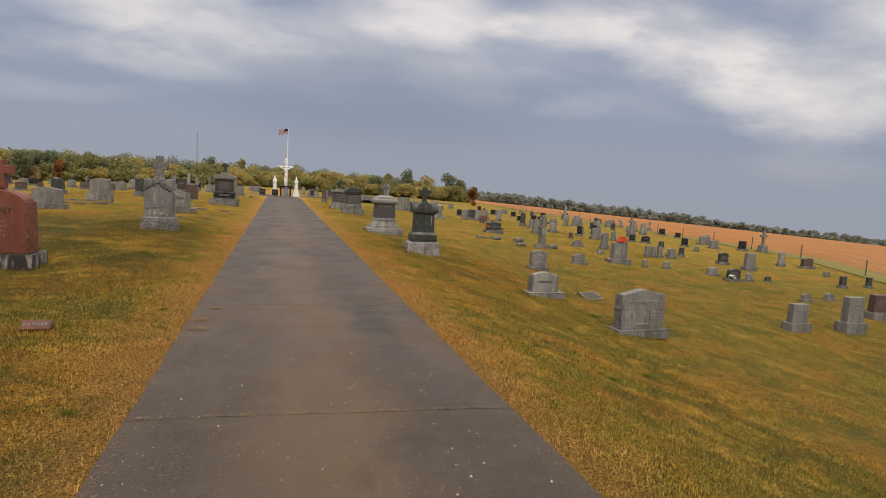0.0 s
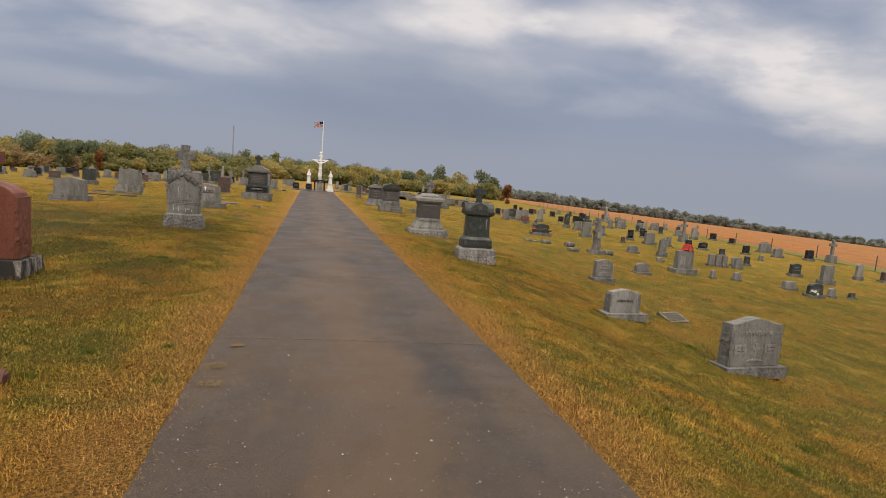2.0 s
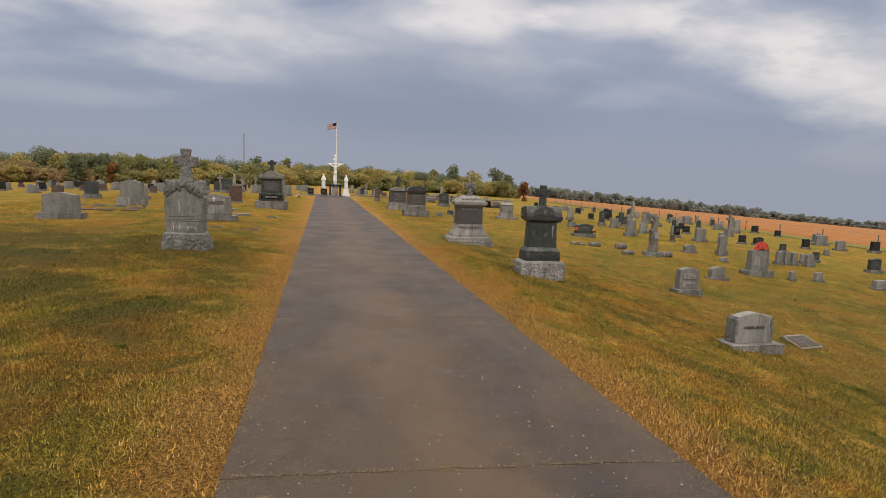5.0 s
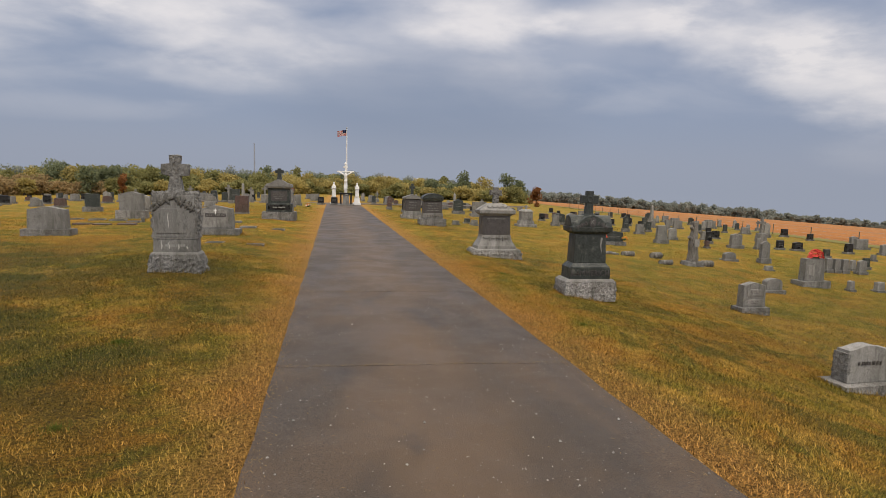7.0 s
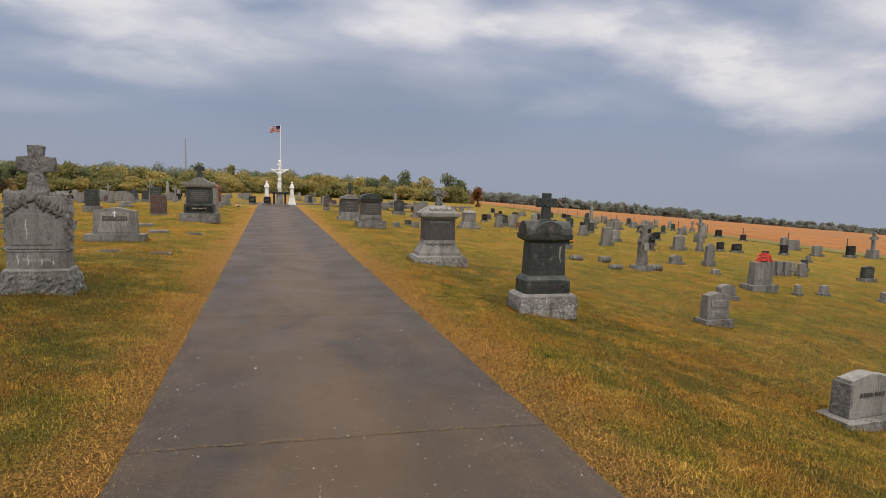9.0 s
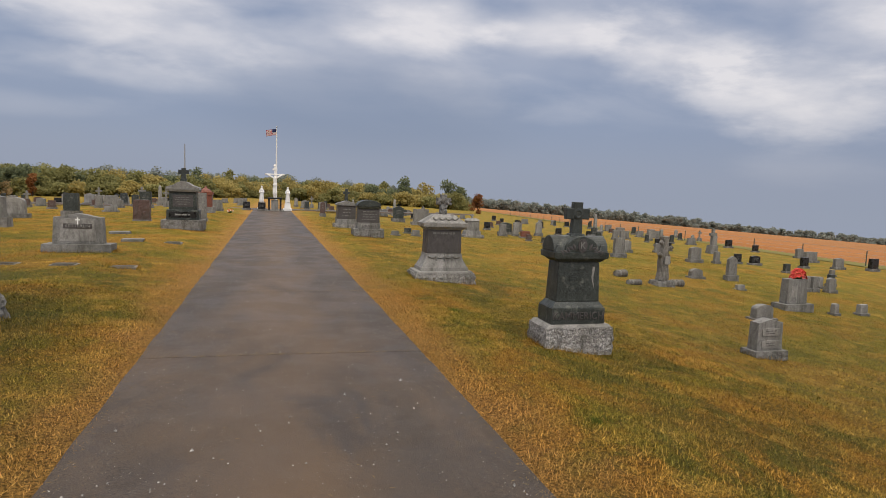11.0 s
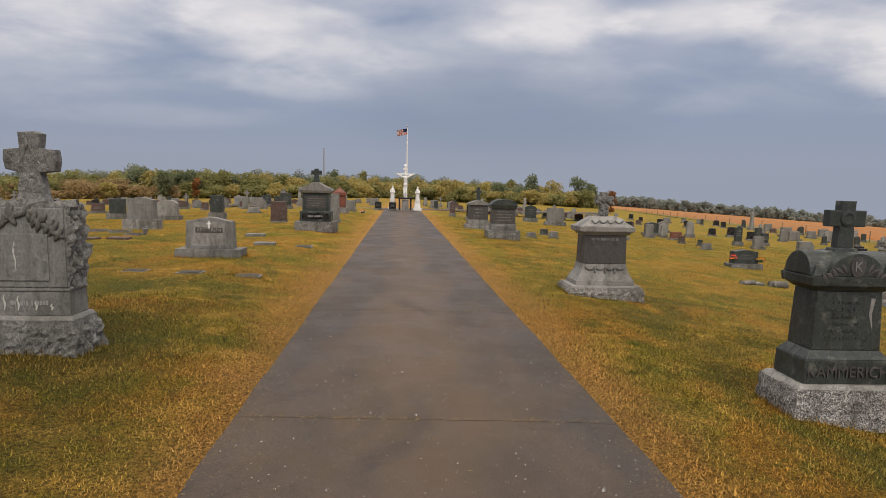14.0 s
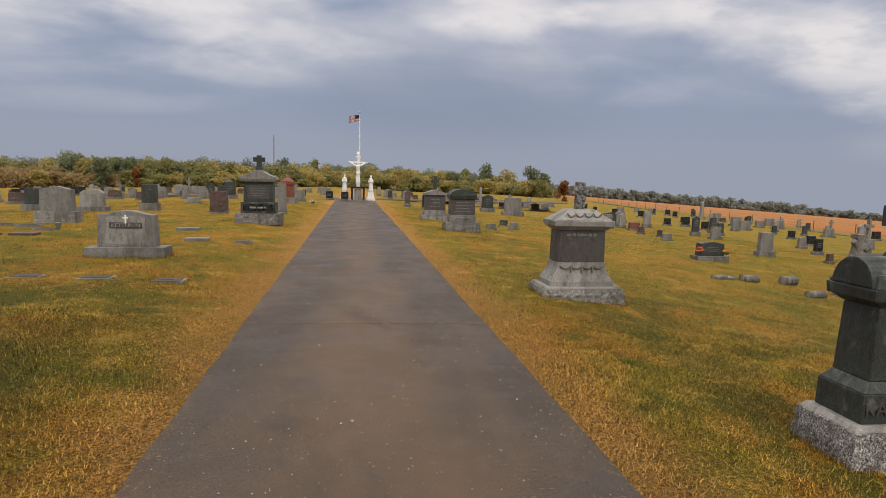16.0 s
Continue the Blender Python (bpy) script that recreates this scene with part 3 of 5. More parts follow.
    part("cut_end", moved(lathe([(r * 0.8, 0), (r * 0.8, 0.012), (r * 0.4, 0.014)], 12), pose(-l / 2, 0, r, 0, -90, 0)), PALE, e, "pale dressed end of the log")
    part("foot_slab", block(l * 0.9, r * 1.3, 0, 0.05), GRAY, e)
    return e

# ---- the land ----
def sheet(name, xs, ys, zfun, mat, label, category, kind="structure"):
    nx, ny = len(xs), len(ys)
    v = [(x, y, zfun(x, y)) for y in ys for x in xs]
    f = [(j * nx + i, j * nx + i + 1, (j + 1) * nx + i + 1, (j + 1) * nx + i) for j in range(ny - 1) for i in range(nx - 1)]
    me = bpy.data.meshes.new(name)
    me.from_pydata(v, [], f)
    me.materials.append(mat)
    for p in me.polygons:
        p.use_smooth = True
    return tagged(new(name, me), label, category, kind=kind)


def spread(*stretches):
    out = []
    for a, b, s in stretches:
        n = max(1, round((b - a) / s))
        out += [a + (b - a) * i / n for i in range(n)]
    return out + [stretches[-1][1]]


def lumpy(x, y):
    near = clamp(1 - max(0, abs(x) - 14) / 20) * clamp(1 - max(0, y - 40) / 30)
    k = clamp((abs(x) - 1.3) / 0.6)
    return ground_z(x, y) + k * near * (0.03 * noise.noise(Vector((x * 0.7, y * 0.7, 0))) + 0.012 * noise.noise(Vector((x * 2.3, y * 2.3, 4))))


GX = spread((-2500, -300, 200), (-300, -40, 20), (-40, -10, 1.5), (-10, -1.5, 0.34), (-1.5, 1.5, 0.5), (1.5, 12, 0.35), (12, 40, 1.4), (40, 300, 20), (300, 2500, 200))
GY = spread((-400, -20, 60), (-20, 0, 1.0), (0, 26, 0.36), (26, 62, 1.2), (62, 300, 14), (300, 3200, 200))
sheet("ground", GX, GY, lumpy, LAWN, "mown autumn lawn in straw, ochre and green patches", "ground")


def field_edge(y):
    return 33 + 0.22 * (y - 25)


def crop_field():
    """A ripe crop beyond the fence: a raised sheet with an uneven top and a real front edge."""
    ys = spread((-60, 60, 3), (60, 260, 8), (260, 900, 40))
    off = [0, 0.5, 1.5, 3, 5, 9, 15, 25, 40, 70, 120, 200, 330, 520, 780]
    v, f = [], []
    for j, y in enumerate(ys):
        for i, o in enumerate(off):
            x = field_edge(y) + o
            h = (0.0, 0.22, 0.42, 0.55)[min(i, 3)] + (0 if i == 0 else 1) * 0.12 * noise.noise(Vector((x * 0.3, y * 0.3, 2)))
            v.append((x, y, ground_z(x, y) + h))
    n = len(off)
    for j in range(len(ys) - 1):
        for i in range(n - 1):
            f.append((j * n + i, j * n + i + 1, (j + 1) * n + i + 1, (j + 1) * n + i))
    me = bpy.data.meshes.new("crop_field")
    me.from_pydata(v, [], f)
    me.materials.append(CROP)
    tagged(new("crop_field", me), "wide field of ripe russet crop beyond the fence", "field", kind="stuff")


crop_field()


def field_margin():
    """A strip of greener grass along the fence."""
    ys = spread((-40, 60, 2.5), (60, 200, 8))
    off = [-3.2, -2.6, -2.0, -1.4, -0.8, -0.3, 0.2]
    v = [(field_edge(y) + o + 0.8 * noise.noise(Vector((y * 0.2, o, 0))) * (1 if o < 0 else 0), y, 0) for y in ys for o in off]
    v = [(x, y, lumpy(x, y) + 0.03) for x, y, _ in v]
    n = len(off)
    f = [(j * n + i, j * n + i + 1, (j + 1) * n + i + 1, (j + 1) * n + i) for j in range(len(ys) - 1) for i in range(n - 1)]
    me = bpy.data.meshes.new("field_margin")
    me.from_pydata(v, [], f)
    me.materials.append(MARGIN)
    tagged(new("field_margin", me), "strip of greener rough grass along the fence", "grass strip", kind="stuff")


MARGIN = painted("rough_green_grass", (0.17, 0.15, 0.03), 0.9, 0.6)
field_margin()

# ---- the graves by the lane ----
def cross_topped_monument():
    """Rock-faced grey monument with a carved garland and a rough stone cross."""
    e = thing("cross_monument", -3.35, 16.42, "weathered grey granite monument topped by a rough stone cross", "monument", sink=0.05)
    e.scale = (0.80, 0.60, 0.95)
    part("base", rocky(0.98, 0.68, 0, 0.36, 0.07, 0.036, 0.94, 0.62, seed=2), ROCK, e, "rock-faced granite base")
    part("base_top", block(0.94, 0.62, 0.362, 0.40, 0.88, 0.54, 0.01), GRAY, e)
    part("plinth", block(0.84, 0.46, 0.40, 0.62, 0.82, 0.45, 0.01), GRAY, e)
    part("moulding", block(0.85, 0.475, 0.622, 0.65, bevel=0.01), GRAY, e)
    part("die", rocky(0.82, 0.46, 0.65, 1.42, 0.085, 0.033, 0.80, 0.42, False, 5, False), ROCK, e, "die with rough-hewn sides and dressed front")
    part("dressed_front", block(0.79, 0.05, 0.66, 1.37, 0.76, 0.05, 0.008, cy=-0.216), GRAY, e, "smooth dressed front of the die")
    part("tablet", block(0.56, 0.02, 0.72, 1.14, bevel=0.006, cx=-0.06, cy=-0.248), GRAY, e, "smooth raised tablet")
    ins = bars(0.46, 0.36, 6, e, -0.260, 1.11, seed=4)
    ins.location.x = -0.06
    bars(0.6, 0.13, 1, e, -0.234, 0.58, LETTER, 8, "family_name")
    part("lime_streak", moved(tube([(0, 0, 0), (0.012, 0, 0.09), (-0.008, 0, 0.18), (0.006, 0, 0.27)], [0.003, 0.008, 0.011, 0.004], 6), pose(-0.12, -0.260, 0.80) @ Matrix.Diagonal((1, 0.25, 1, 1))), LIME, e, "white lime streak")
    for sx, sl in ((-0.26, 0.15), (-0.12, 0.13), (0.06, 0.09), (0.22, 0.06)):
        part("lime_streak", moved(tube([(0, 0, 0), (0.012, 0, sl * 0.4), (-0.006, 0, sl * 0.7), (0.008, 0, sl)], [0.006, 0.013, 0.009, 0.004], 6), pose(sx, -0.234, 0.45) @ Matrix.Diagonal((1, 0.25, 1, 1))), LIME, e, "white lime streak")
    rnd = random.Random(11)
    for side, n in ((-1, 17), (1, 14)):
        bm = bmesh.new()
        for i in range(n):
            a = rnd.uniform(0, math.pi)
            cx, cz = side * (0.04 + 0.34 * i / n) - 0.02, 1.31 - 0.16 * (i / n) ** 1.6 + rnd.uniform(-0.05, 0.05)
            l = rnd.uniform(0.10, 0.19)
            bm2 = lathe([(0.004, -l / 2), (0.026, -l / 4), (0.033, 0), (0.02, l / 3), (0.003, l / 2)], 7)
            bm = join(bm, moved(bm2, pose(cx, -0.252, cz, 0, math.degrees(a), 0)))
        tagged(part("garland", bm, BROWNGREY, e, "carved leaf garland", smooth=True), kind="stuff")
    cr = prism([(-0.16, 0), (0.16, 0), (0.10, 0.28), (0.25, 0.30), (0.27, 0.39), (0.255, 0.49), (0.10, 0.50), (0.12, 0.63), (0.06, 0.65), (-0.11, 0.64), (-0.10, 0.50), (-0.26, 0.485), (-0.27, 0.40), (-0.25, 0.31), (-0.10, 0.28)], 0.18, bevel=0.022)
    part("cross", moved(cr, pose(0, 0, 1.40)), ROCK, e, "rough carved stone cross")
    part("cross_foot", rocky(0.30, 0.24, 1.40, 1.50, 0.015, 0.05, 0.2, 0.18, False, 9), ROCK, e)
    part("cross_band", moved(tube([(-0.10, -0.085, 1.76), (0.0, -0.092, 1.93), (0.10, -0.085, 1.76)], [0.014] * 3, 6), pose(0, 0, 0)), ROCK, e, "carved chevron band")


def barrel_topped_monument():
    """Dark granite family monument with scroll ends, rolled top and a cross."""
    x, y = 3.52, 15.76
    e = thing("family_monument", x, y, "dark granite family monument with rolled top and cross", "monument", -2, sink=0.04)
    e.scale = (0.86, 0.62, 0.92)
    w = 1.06
    part("base", rocky(w, 0.84, 0, 0.38, 0.03, 0.04, seed=7), SPECKLED, e, "speckled pale rock-faced granite base")
    part("base_wash", block(w - 0.02, 0.82, 0.382, 0.42, w - 0.1, 0.74, 0.008), PALE, e)
    plinth = part("plinth", block(0.86, 0.64, 0.42, 0.64, 0.85, 0.63, 0.01), DARK, e, "dark plinth with family name")
    part("plinth_wash", block(0.84, 0.62, 0.642, 0.72, 0.70, 0.49, 0.008), DARK, e)
    part("die", block(0.69, 0.50, 0.72, 1.26, 0.65, 0.46, 0.012), DARK, e, "tapered polished die with inscription")
    part("neck_moulding", block(0.66, 0.48, 1.262, 1.31, 0.80, 0.60, 0.008), DARK, e)
    part("cap", block(0.86, 0.64, 1.312, 1.40, 0.88, 0.66, 0.012), DARK, e, "carved cap")
    arc = [(0.27 * math.cos(math.pi * i / 16), 0.21 * math.sin(math.pi * i / 16)) for i in range(17)]
    front_roll = part("vault", moved(prism(arc, 0.64, bevel=0.012), pose(0, 0, 1.402)), DARK, e, "rounded vault with arched front")
    part("cross_vault", moved(prism(arc, 0.86, bevel=0.012), pose(0, 0, 1.404, 0, 0, 90)), DARK, e, "rounded vault with arched ends")
    for sx in (-1, 1):
        for sy in (-1, 1):
            part("corner_leaf", block(0.15, 0.15, 1.402, 1.50, 0.06, 0.06, cx=sx * 0.345, cy=sy * 0.245), DARK, e)
    for s in (-1, 1):
        for k in range(5):
            px, pz = s * (0.13 + 0.045 * k), 1.475 - 0.022 * k
            part("carved_leaf", moved(lathe([(0.003, -0.05), (0.018, -0.015), (0.02, 0.01), (0.003, 0.05)], 7), pose(px, -0.322, pz, 0, s * (35 + 28 * (k % 2)), 0) @ Matrix.Diagonal((1, 0.5, 1, 1))), SLATE, e, "carved leaf")
    part("monogram", moved(lathe([(0.1, 0), (0.1, 0.012), (0.085, 0.014)], 24), FRONT(0, -0.322, 1.49) @ Matrix.Diagonal((0.72, 0.95, 1, 1))), SLATE, front_roll)
    lettering("K", 0.13, front_roll, FRONT(0, -0.338, 1.49), FAINT, 0.004, "initial")
    part("cross_block", block(0.26, 0.22, 1.56, 1.64, 0.22, 0.18), DARK, e)
    crs = part("cross", moved(prism(cross_outline(0.37, 0.47, 0.15), 0.13, bevel=0.014), pose(0, 0, 1.60)), DARK, e, "squat dark stone cross")
    part("rosette", moved(lathe([(0.075, 0), (0.075, 0.012), (0.05, 0.02), (0.03, 0.012)], 20), FRONT(0, -0.066, 1.91)), DARK, crs)
    lettering("KAMMERICH", 0.145, plinth, FRONT(0, -0.325, 0.53), SLATE, 0.012, "family_name")
    ins = bars(0.42, 0.4, 6, e, -0.249, 1.2, DARK, 3)
    ins.location.x = -0.03
    part("lime_streak", moved(tube([(0, 0, 0), (0.016, 0, 0.12), (-0.01, 0, 0.26), (0.008, 0, 0.40)], [0.006, 0.012, 0.02, 0.026], 6), pose(0.23, -0.244, 0.80, -2, 0, 0) @ Matrix.Diagonal((1, 0.25, 1, 1))), PALE, e, "pale lime streak")


def urn_die_monument():
    """Pale granite monument with swags, dark panelled die and a floral cross."""
    e = thing("swagged_monument", 3.34, 20.95, "pale granite monument with carved swags and a floral cross", "monument", sink=0.06)
    e.scale = (0.90, 0.72, 1.0)
    part("base", rocky(1.42, 1.0, 0, 0.24, 0.055, 0.04, seed=4), PALEROCK, e, "rock-faced pale base")
    part("base_wash", block(1.38, 0.96, 0.242, 0.28, 1.34, 0.92, 0.01), PALE, e)
    part("flared_plinth", block(1.16, 0.78, 0.28, 0.36, 1.14, 0.76, 0.01), PALE, e)
    bm = bmesh.new()
    rings = []
    for i in range(8):
        half = (1.12 - 0.26 * math.sin(i / 7 * math.pi / 2)) / 2
        rings.append([bm.verts.new((sx * half, sy * half * 0.66, 0.362 + 0.28 * i / 7)) for sx, sy in ((-1, -1), (1, -1), (1, 1), (-1, 1))])
    for ra, rb in zip(rings, rings[1:]):
        for i in range(4):
            bm.faces.new((ra[i], ra[(i + 1) % 4], rb[(i + 1) % 4], rb[i]))
    bm.faces.new(rings[-1])
    part("plinth_swell", bm, PALE, e, "concave plinth with swags")
    part("die", block(0.84, 0.56, 0.645, 1.14, 0.82, 0.54, 0.01), SLATE, e, "dark panelled die")
    bars(0.6, 0.12, 1, e, -0.285, 1.13, GRAY, 2)
    part("cornice", block(0.86, 0.58, 1.142, 1.20, 1.0, 0.72, 0.008), PALE, e)
    part("cap", block(1.06, 0.76, 1.202, 1.29, 1.08, 0.78, 0.012), PALE, e)
    part("hipped_top", block(1.02, 0.72, 1.292, 1.46, 0.48, 0.36, 0.015), PALE, e, "hipped top with carved swags")
    for z, wd, yy in ((0.60, 0.78, -0.315), (1.40, 0.62, -0.31)):
        for i in range(4):
            x0 = -wd / 2 + wd * i / 4
            pts = [(x0 + wd / 4 * k / 6, yy - 0.005, z - 0.05 * math.sin(math.pi * k / 6)) for k in range(7)]
            part("swag", tube(pts, [0.014] * 7, 6), GRAY, e)
    for i in range(3):
        part("tassel", tube([(-0.195 + 0.195 * i, -0.325, 0.6), (-0.195 + 0.195 * i, -0.345, 0.5)], [0.012, 0.02], 6), GRAY, e)
    part("cross", moved(prism(cross_outline(0.34, 0.42, 0.15), 0.15, bevel=0.015), pose(0, 0, 1.46)), ROCK, e, "stone cross wound with carved flowers")
    rnd = random.Random(5)
    for i in range(26):
        a = rnd.uniform(0, 1)
        px, pz = (rnd.uniform(-0.17, 0.17), 1.74 + rnd.uniform(-0.06, 0.06)) if a < 0.6 else (rnd.uniform(-0.07, 0.07), rnd.uniform(1.5, 1.88))
        part("carved_flower", moved(lathe([(0.008, 0), (0.032, 0.012), (0.02, 0.03), (0.004, 0.032)], 7), FRONT(px, -0.078, pz)), ROCK, e)


def tall_dark_monument():
    """Dark panelled monument with curved gable and cross."""
    e = thing("gabled_monument", -2.97, 30.5, "dark granite monument with curved pediment and small cross", "monument")
    part("base", rocky(1.3, 0.85, 0, 0.34, 0.025, 0.08, seed=3), ROCK, e, "rock-faced base")
    part("plinth", block(1.02, 0.66, 0.342, 0.68, 1.0, 0.64, 0.012), DARK, e)
    part("name_panel", block(0.86, 0.012, 0.42, 0.62, bevel=0.004, cy=-0.34), BLACK, e)
    bars(0.8, 0.16, 1, e, -0.35, 0.6, LETTER, 14, "family_name")
    part("die", block(0.86, 0.54, 0.682, 1.28, 0.84, 0.52, 0.012), DARK, e)
    part("die_panel", block(0.62, 0.012, 0.78, 1.18, bevel=0.004, cy=-0.27), SLATE, e)
    bars(0.5, 0.3, 4, e, -0.282, 1.13, seed=6)
    part("cornice", block(0.98, 0.66, 1.282, 1.36, 1.06, 0.72, 0.01), GRAY, e)
    prof = [(-0.53, 0), (0.53, 0), (0.5, 0.08), (0.3, 0.14), (0.14, 0.24), (0, 0.28), (-0.14, 0.24), (-0.3, 0.14), (-0.5, 0.08)]
    part("pediment", moved(prism(prof, 0.70, bevel=0.01), pose(0, 0, 1.362)), GRAY, e, "curved grey pediment")
    part("cross_socket", block(0.2, 0.18, 1.63, 1.72), DARK, e)
    part("cross", moved(prism(cross_outline(0.34, 0.38, 0.14), 0.12, bevel=0.012), pose(0, 0, 1.70)), DARK, e)


def round_capped_monument():
    """Dark monument with a domed cap and a framed name band."""
    e = thing("domed_monument", 3.5, 31.5, "dark granite monument with domed cap and framed name", "monument", sink=0.05)
    part("base", rocky(1.16, 0.8, 0, 0.36, 0.03, 0.07, seed=8), ROCK, e, "rock-faced base")
    part("plinth", block(0.9, 0.6, 0.362, 0.60, 0.88, 0.58, 0.012), GRAY, e)
    band = part("name_band", block(0.62, 0.012, 0.42, 0.54, bevel=0.003, cy=-0.305), PALE, e, "pale framed name band")
    lettering("SHEAHAN", 0.115, band, FRONT(0, -0.315, 0.48), LETTERDARK, 0.005, "family_name")
    part("die", block(0.84, 0.54, 0.602, 1.14, 0.82, 0.52, 0.012), SLATE, e)
    bars(0.62, 0.4, 4, e, -0.272, 1.08, GRAY, 12)
    part("cap_edge", block(0.88, 0.6, 1.142, 1.24, 0.94, 0.66, 0.012), DARK, e)
    prof = [(0.47 * math.cos(math.pi * i / 16), 0.02 + 0.23 * math.sin(math.pi * i / 16)) for i in range(17)]
    part("domed_cap", moved(prism(prof, 0.66, bevel=0.01), pose(0, 0, 1.23)), DARK, e, "domed cap")


def gabled_cross_monument():
    e = thing("gabled_monument", 3.3, 36.6, "grey gabled monument topped by a tall stone cross", "monument", sink=0.05)
    part("base", rocky(1.15, 0.85, 0, 0.24, 0.02, 0.1, seed=5), PALEROCK, e)
    part("plinth", block(0.98, 0.7, 0.242, 0.46, 0.9, 0.62, 0.01), GRAY, e)
    part("die", block(0.86, 0.58, 0.462, 1.10, 0.84, 0.56, 0.01), SLATE, e)
    bars(0.6, 0.45, 3, e, -0.292, 1.0, GRAY, 3)
    part("gable", moved(prism([(-0.5, 0), (0.5, 0), (0.48, 0.08), (0, 0.24), (-0.48, 0.08)], 0.68, bevel=0.01), pose(0, 0, 1.102)), GRAY, e)
    part("cross", moved(prism(cross_outline(0.3, 0.6, 0.13), 0.12, bevel=0.012), pose(0, 0, 1.30)), DARK, e)


def red_monument():
    """Red granite arched monument with a cross, on a stained pale base."""
    e = thing("red_monument", -4.68, 10.68, "polished red granite monument with cross on stained base", "monument")
    part("base", rocky(1.28, 0.62, 0, 0.25, 0.012, 0.07, seed=6), STAINED, e, "pale base streaked with black stains")
    prof = [(-0.53, 0), (0.53, 0)] + [(0.52 * math.cos(math.pi * i / 14), 0.80 + 0.20 * math.sin(math.pi * i / 14)) for i in range(15)]
    part("die", moved(prism(prof, 0.38, bevel=0.012), pose(0, 0, 0.252)), RED, e, "arched red granite die")
    for s in (-1, 1):
        part("rough_side", moved(rocky(0.05, 0.36, 0.26, 1.05, 0.016, 0.04, seed=s), pose(s * 0.525, 0, 0)), RED, e, "rock-faced red side")
    bars(0.8, 0.3, 4, e, -0.194, 0.80, seed=21)
    lettering("H", 0.1, e, FRONT(0.05, -0.196, 1.08), PALE, 0.004, "initial")
    lettering("GHT", 0.15, e, FRONT(0.2, -0.196, 0.92), BROWN, 0.005, "family_name")
    part("cross_foot", block(0.3, 0.24, 1.24, 1.30), RED, e)
    part("cross", moved(prism(cross_outline(0.36, 0.44, 0.13), 0.13, bevel=0.01), pose(0.14, 0, 1.25)), RED, e, "red granite cross")


def footstone():
    e = thing("footstone", -2.72, 6.8, "small red granite footstone with raised lettering", "footstone", 4, sink=0.02)
    e.scale = (0.8, 0.8, 0.85)
    part("block", rocky(0.34, 0.20, 0, 0.10, 0.008, 0.035, 0.32, 0.14, seed=1), REDFOOT, e)
    part("sloped_face", moved(block(0.32, 0.15, 0, 0.014, bevel=0.004), pose(0, -0.045, 0.098, 32, 0, 0)), REDFOOT, e)
    lettering("FATHER", 0.075, e, pose(0, -0.045, 0.098, 32, 0, 0) @ pose(0, -0.002, 0.017), FAINT, 0.003, "lettering")


def double_stone(x, y, rz=0):
    """Grey double stone with name, two name panels and a carved cross between."""
    e = thing("gravestone", x, y, "grey granite double gravestone with two panels and carved cross", "gravestone", rz, "upright gravestones", sink=0.04)
    e.scale = (1.10, 0.93, 1.1)
    part("base", rocky(1.12, 0.46, 0, 0.17, 0.014, 0.06, seed=5), ROCK, e)
    part("die", moved(prism(outline(0.92, 0.72, "serp", 0.02), 0.26, bevel=0.01, taper=0.8), pose(0, 0, 0.172)), GRAY, e)
    for s in (-1, 1):
        part("rough_side", moved(rocky(0.05, 0.23, 0.18, 0.80, 0.014, 0.04, seed=s * 3), pose(s * 0.45, 0, 0)), ROCK, e)
        part("name_panel", block(0.24, 0.012, 0.36, 0.50, bevel=0.003, cx=s * 0.28, cy=-0.124), PALE, e, "pale name panel")
        b = bars(0.2, 0.11, 2, e, -0.132, 0.485, SLATE, 4 + s)
        b.location.x = s * 0.28
    lettering("KAMMERICH", 0.105, e, FRONT(0, -0.116, 0.66), PALE, 0.006, "family_name")
    part("carved_cross", moved(prism(cross_outline(0.14, 0.24, 0.04), 0.012, bevel=0.003), pose(0, -0.128, 0.28)), PALE, e)
    part("carved_rocks", moved(lathe([(0.16, 0), (0.12, 0.02), (0.04, 0.04)], 10), pose(0, -0.125, 0.25) @ Matrix.Diagonal((1, 0.15, 1, 1))), GRAY, e)


def slant_top_stone():
    e = thing("gravestone", 5.62, 12.25, "pale granite gravestone with curved top on wide base", "gravestone", 2, "upright gravestones", sink=0.04)
    e.scale = (0.92, 0.92, 1.0)
    part("base", rocky(1.0, 0.46, 0, 0.15, 0.010, 0.06, seed=9), PALEROCK, e)
    part("die", moved(prism(outline(0.72, 0.46, "serp", 0.06), 0.24, bevel=0.008, taper=0.72), pose(0, 0.02, 0.152)), PALE, e)
    for s in (-1, 1):
        part("rough_side", moved(rocky(0.04, 0.22, 0.16, 0.52, 0.012, 0.04, seed=s * 2), pose(s * 0.345, 0.02, 0)), ROCK, e)
    bars(0.62, 0.13, 1, e, -0.098, 0.46, SLATE, 3, "family_name")


def named_stone():
    e = thing("gravestone", -3.98, 22.95, "grey granite gravestone with cross and dark name band", "gravestone", 0, "upright gravestones")
    e.scale = (0.94, 0.85, 0.92)
    part("base", rocky(1.34, 0.56, 0, 0.2, 0.012, 0.07, seed=12), GRAY, e)
    part("die", moved(prism(outline(1.0, 0.68, "serp", 0.05), 0.28, bevel=0.01, taper=0.85), pose(0, 0, 0.202)), GRAY, e)
    part("face_panel", moved(prism([(-0.36, 0), (0.36, 0), (0.32, 0.50), (0.2, 0.52), (-0.2, 0.52), (-0.32, 0.50)], 0.01, bevel=0.003), pose(0, -0.138, 0.26)), PALE, e)
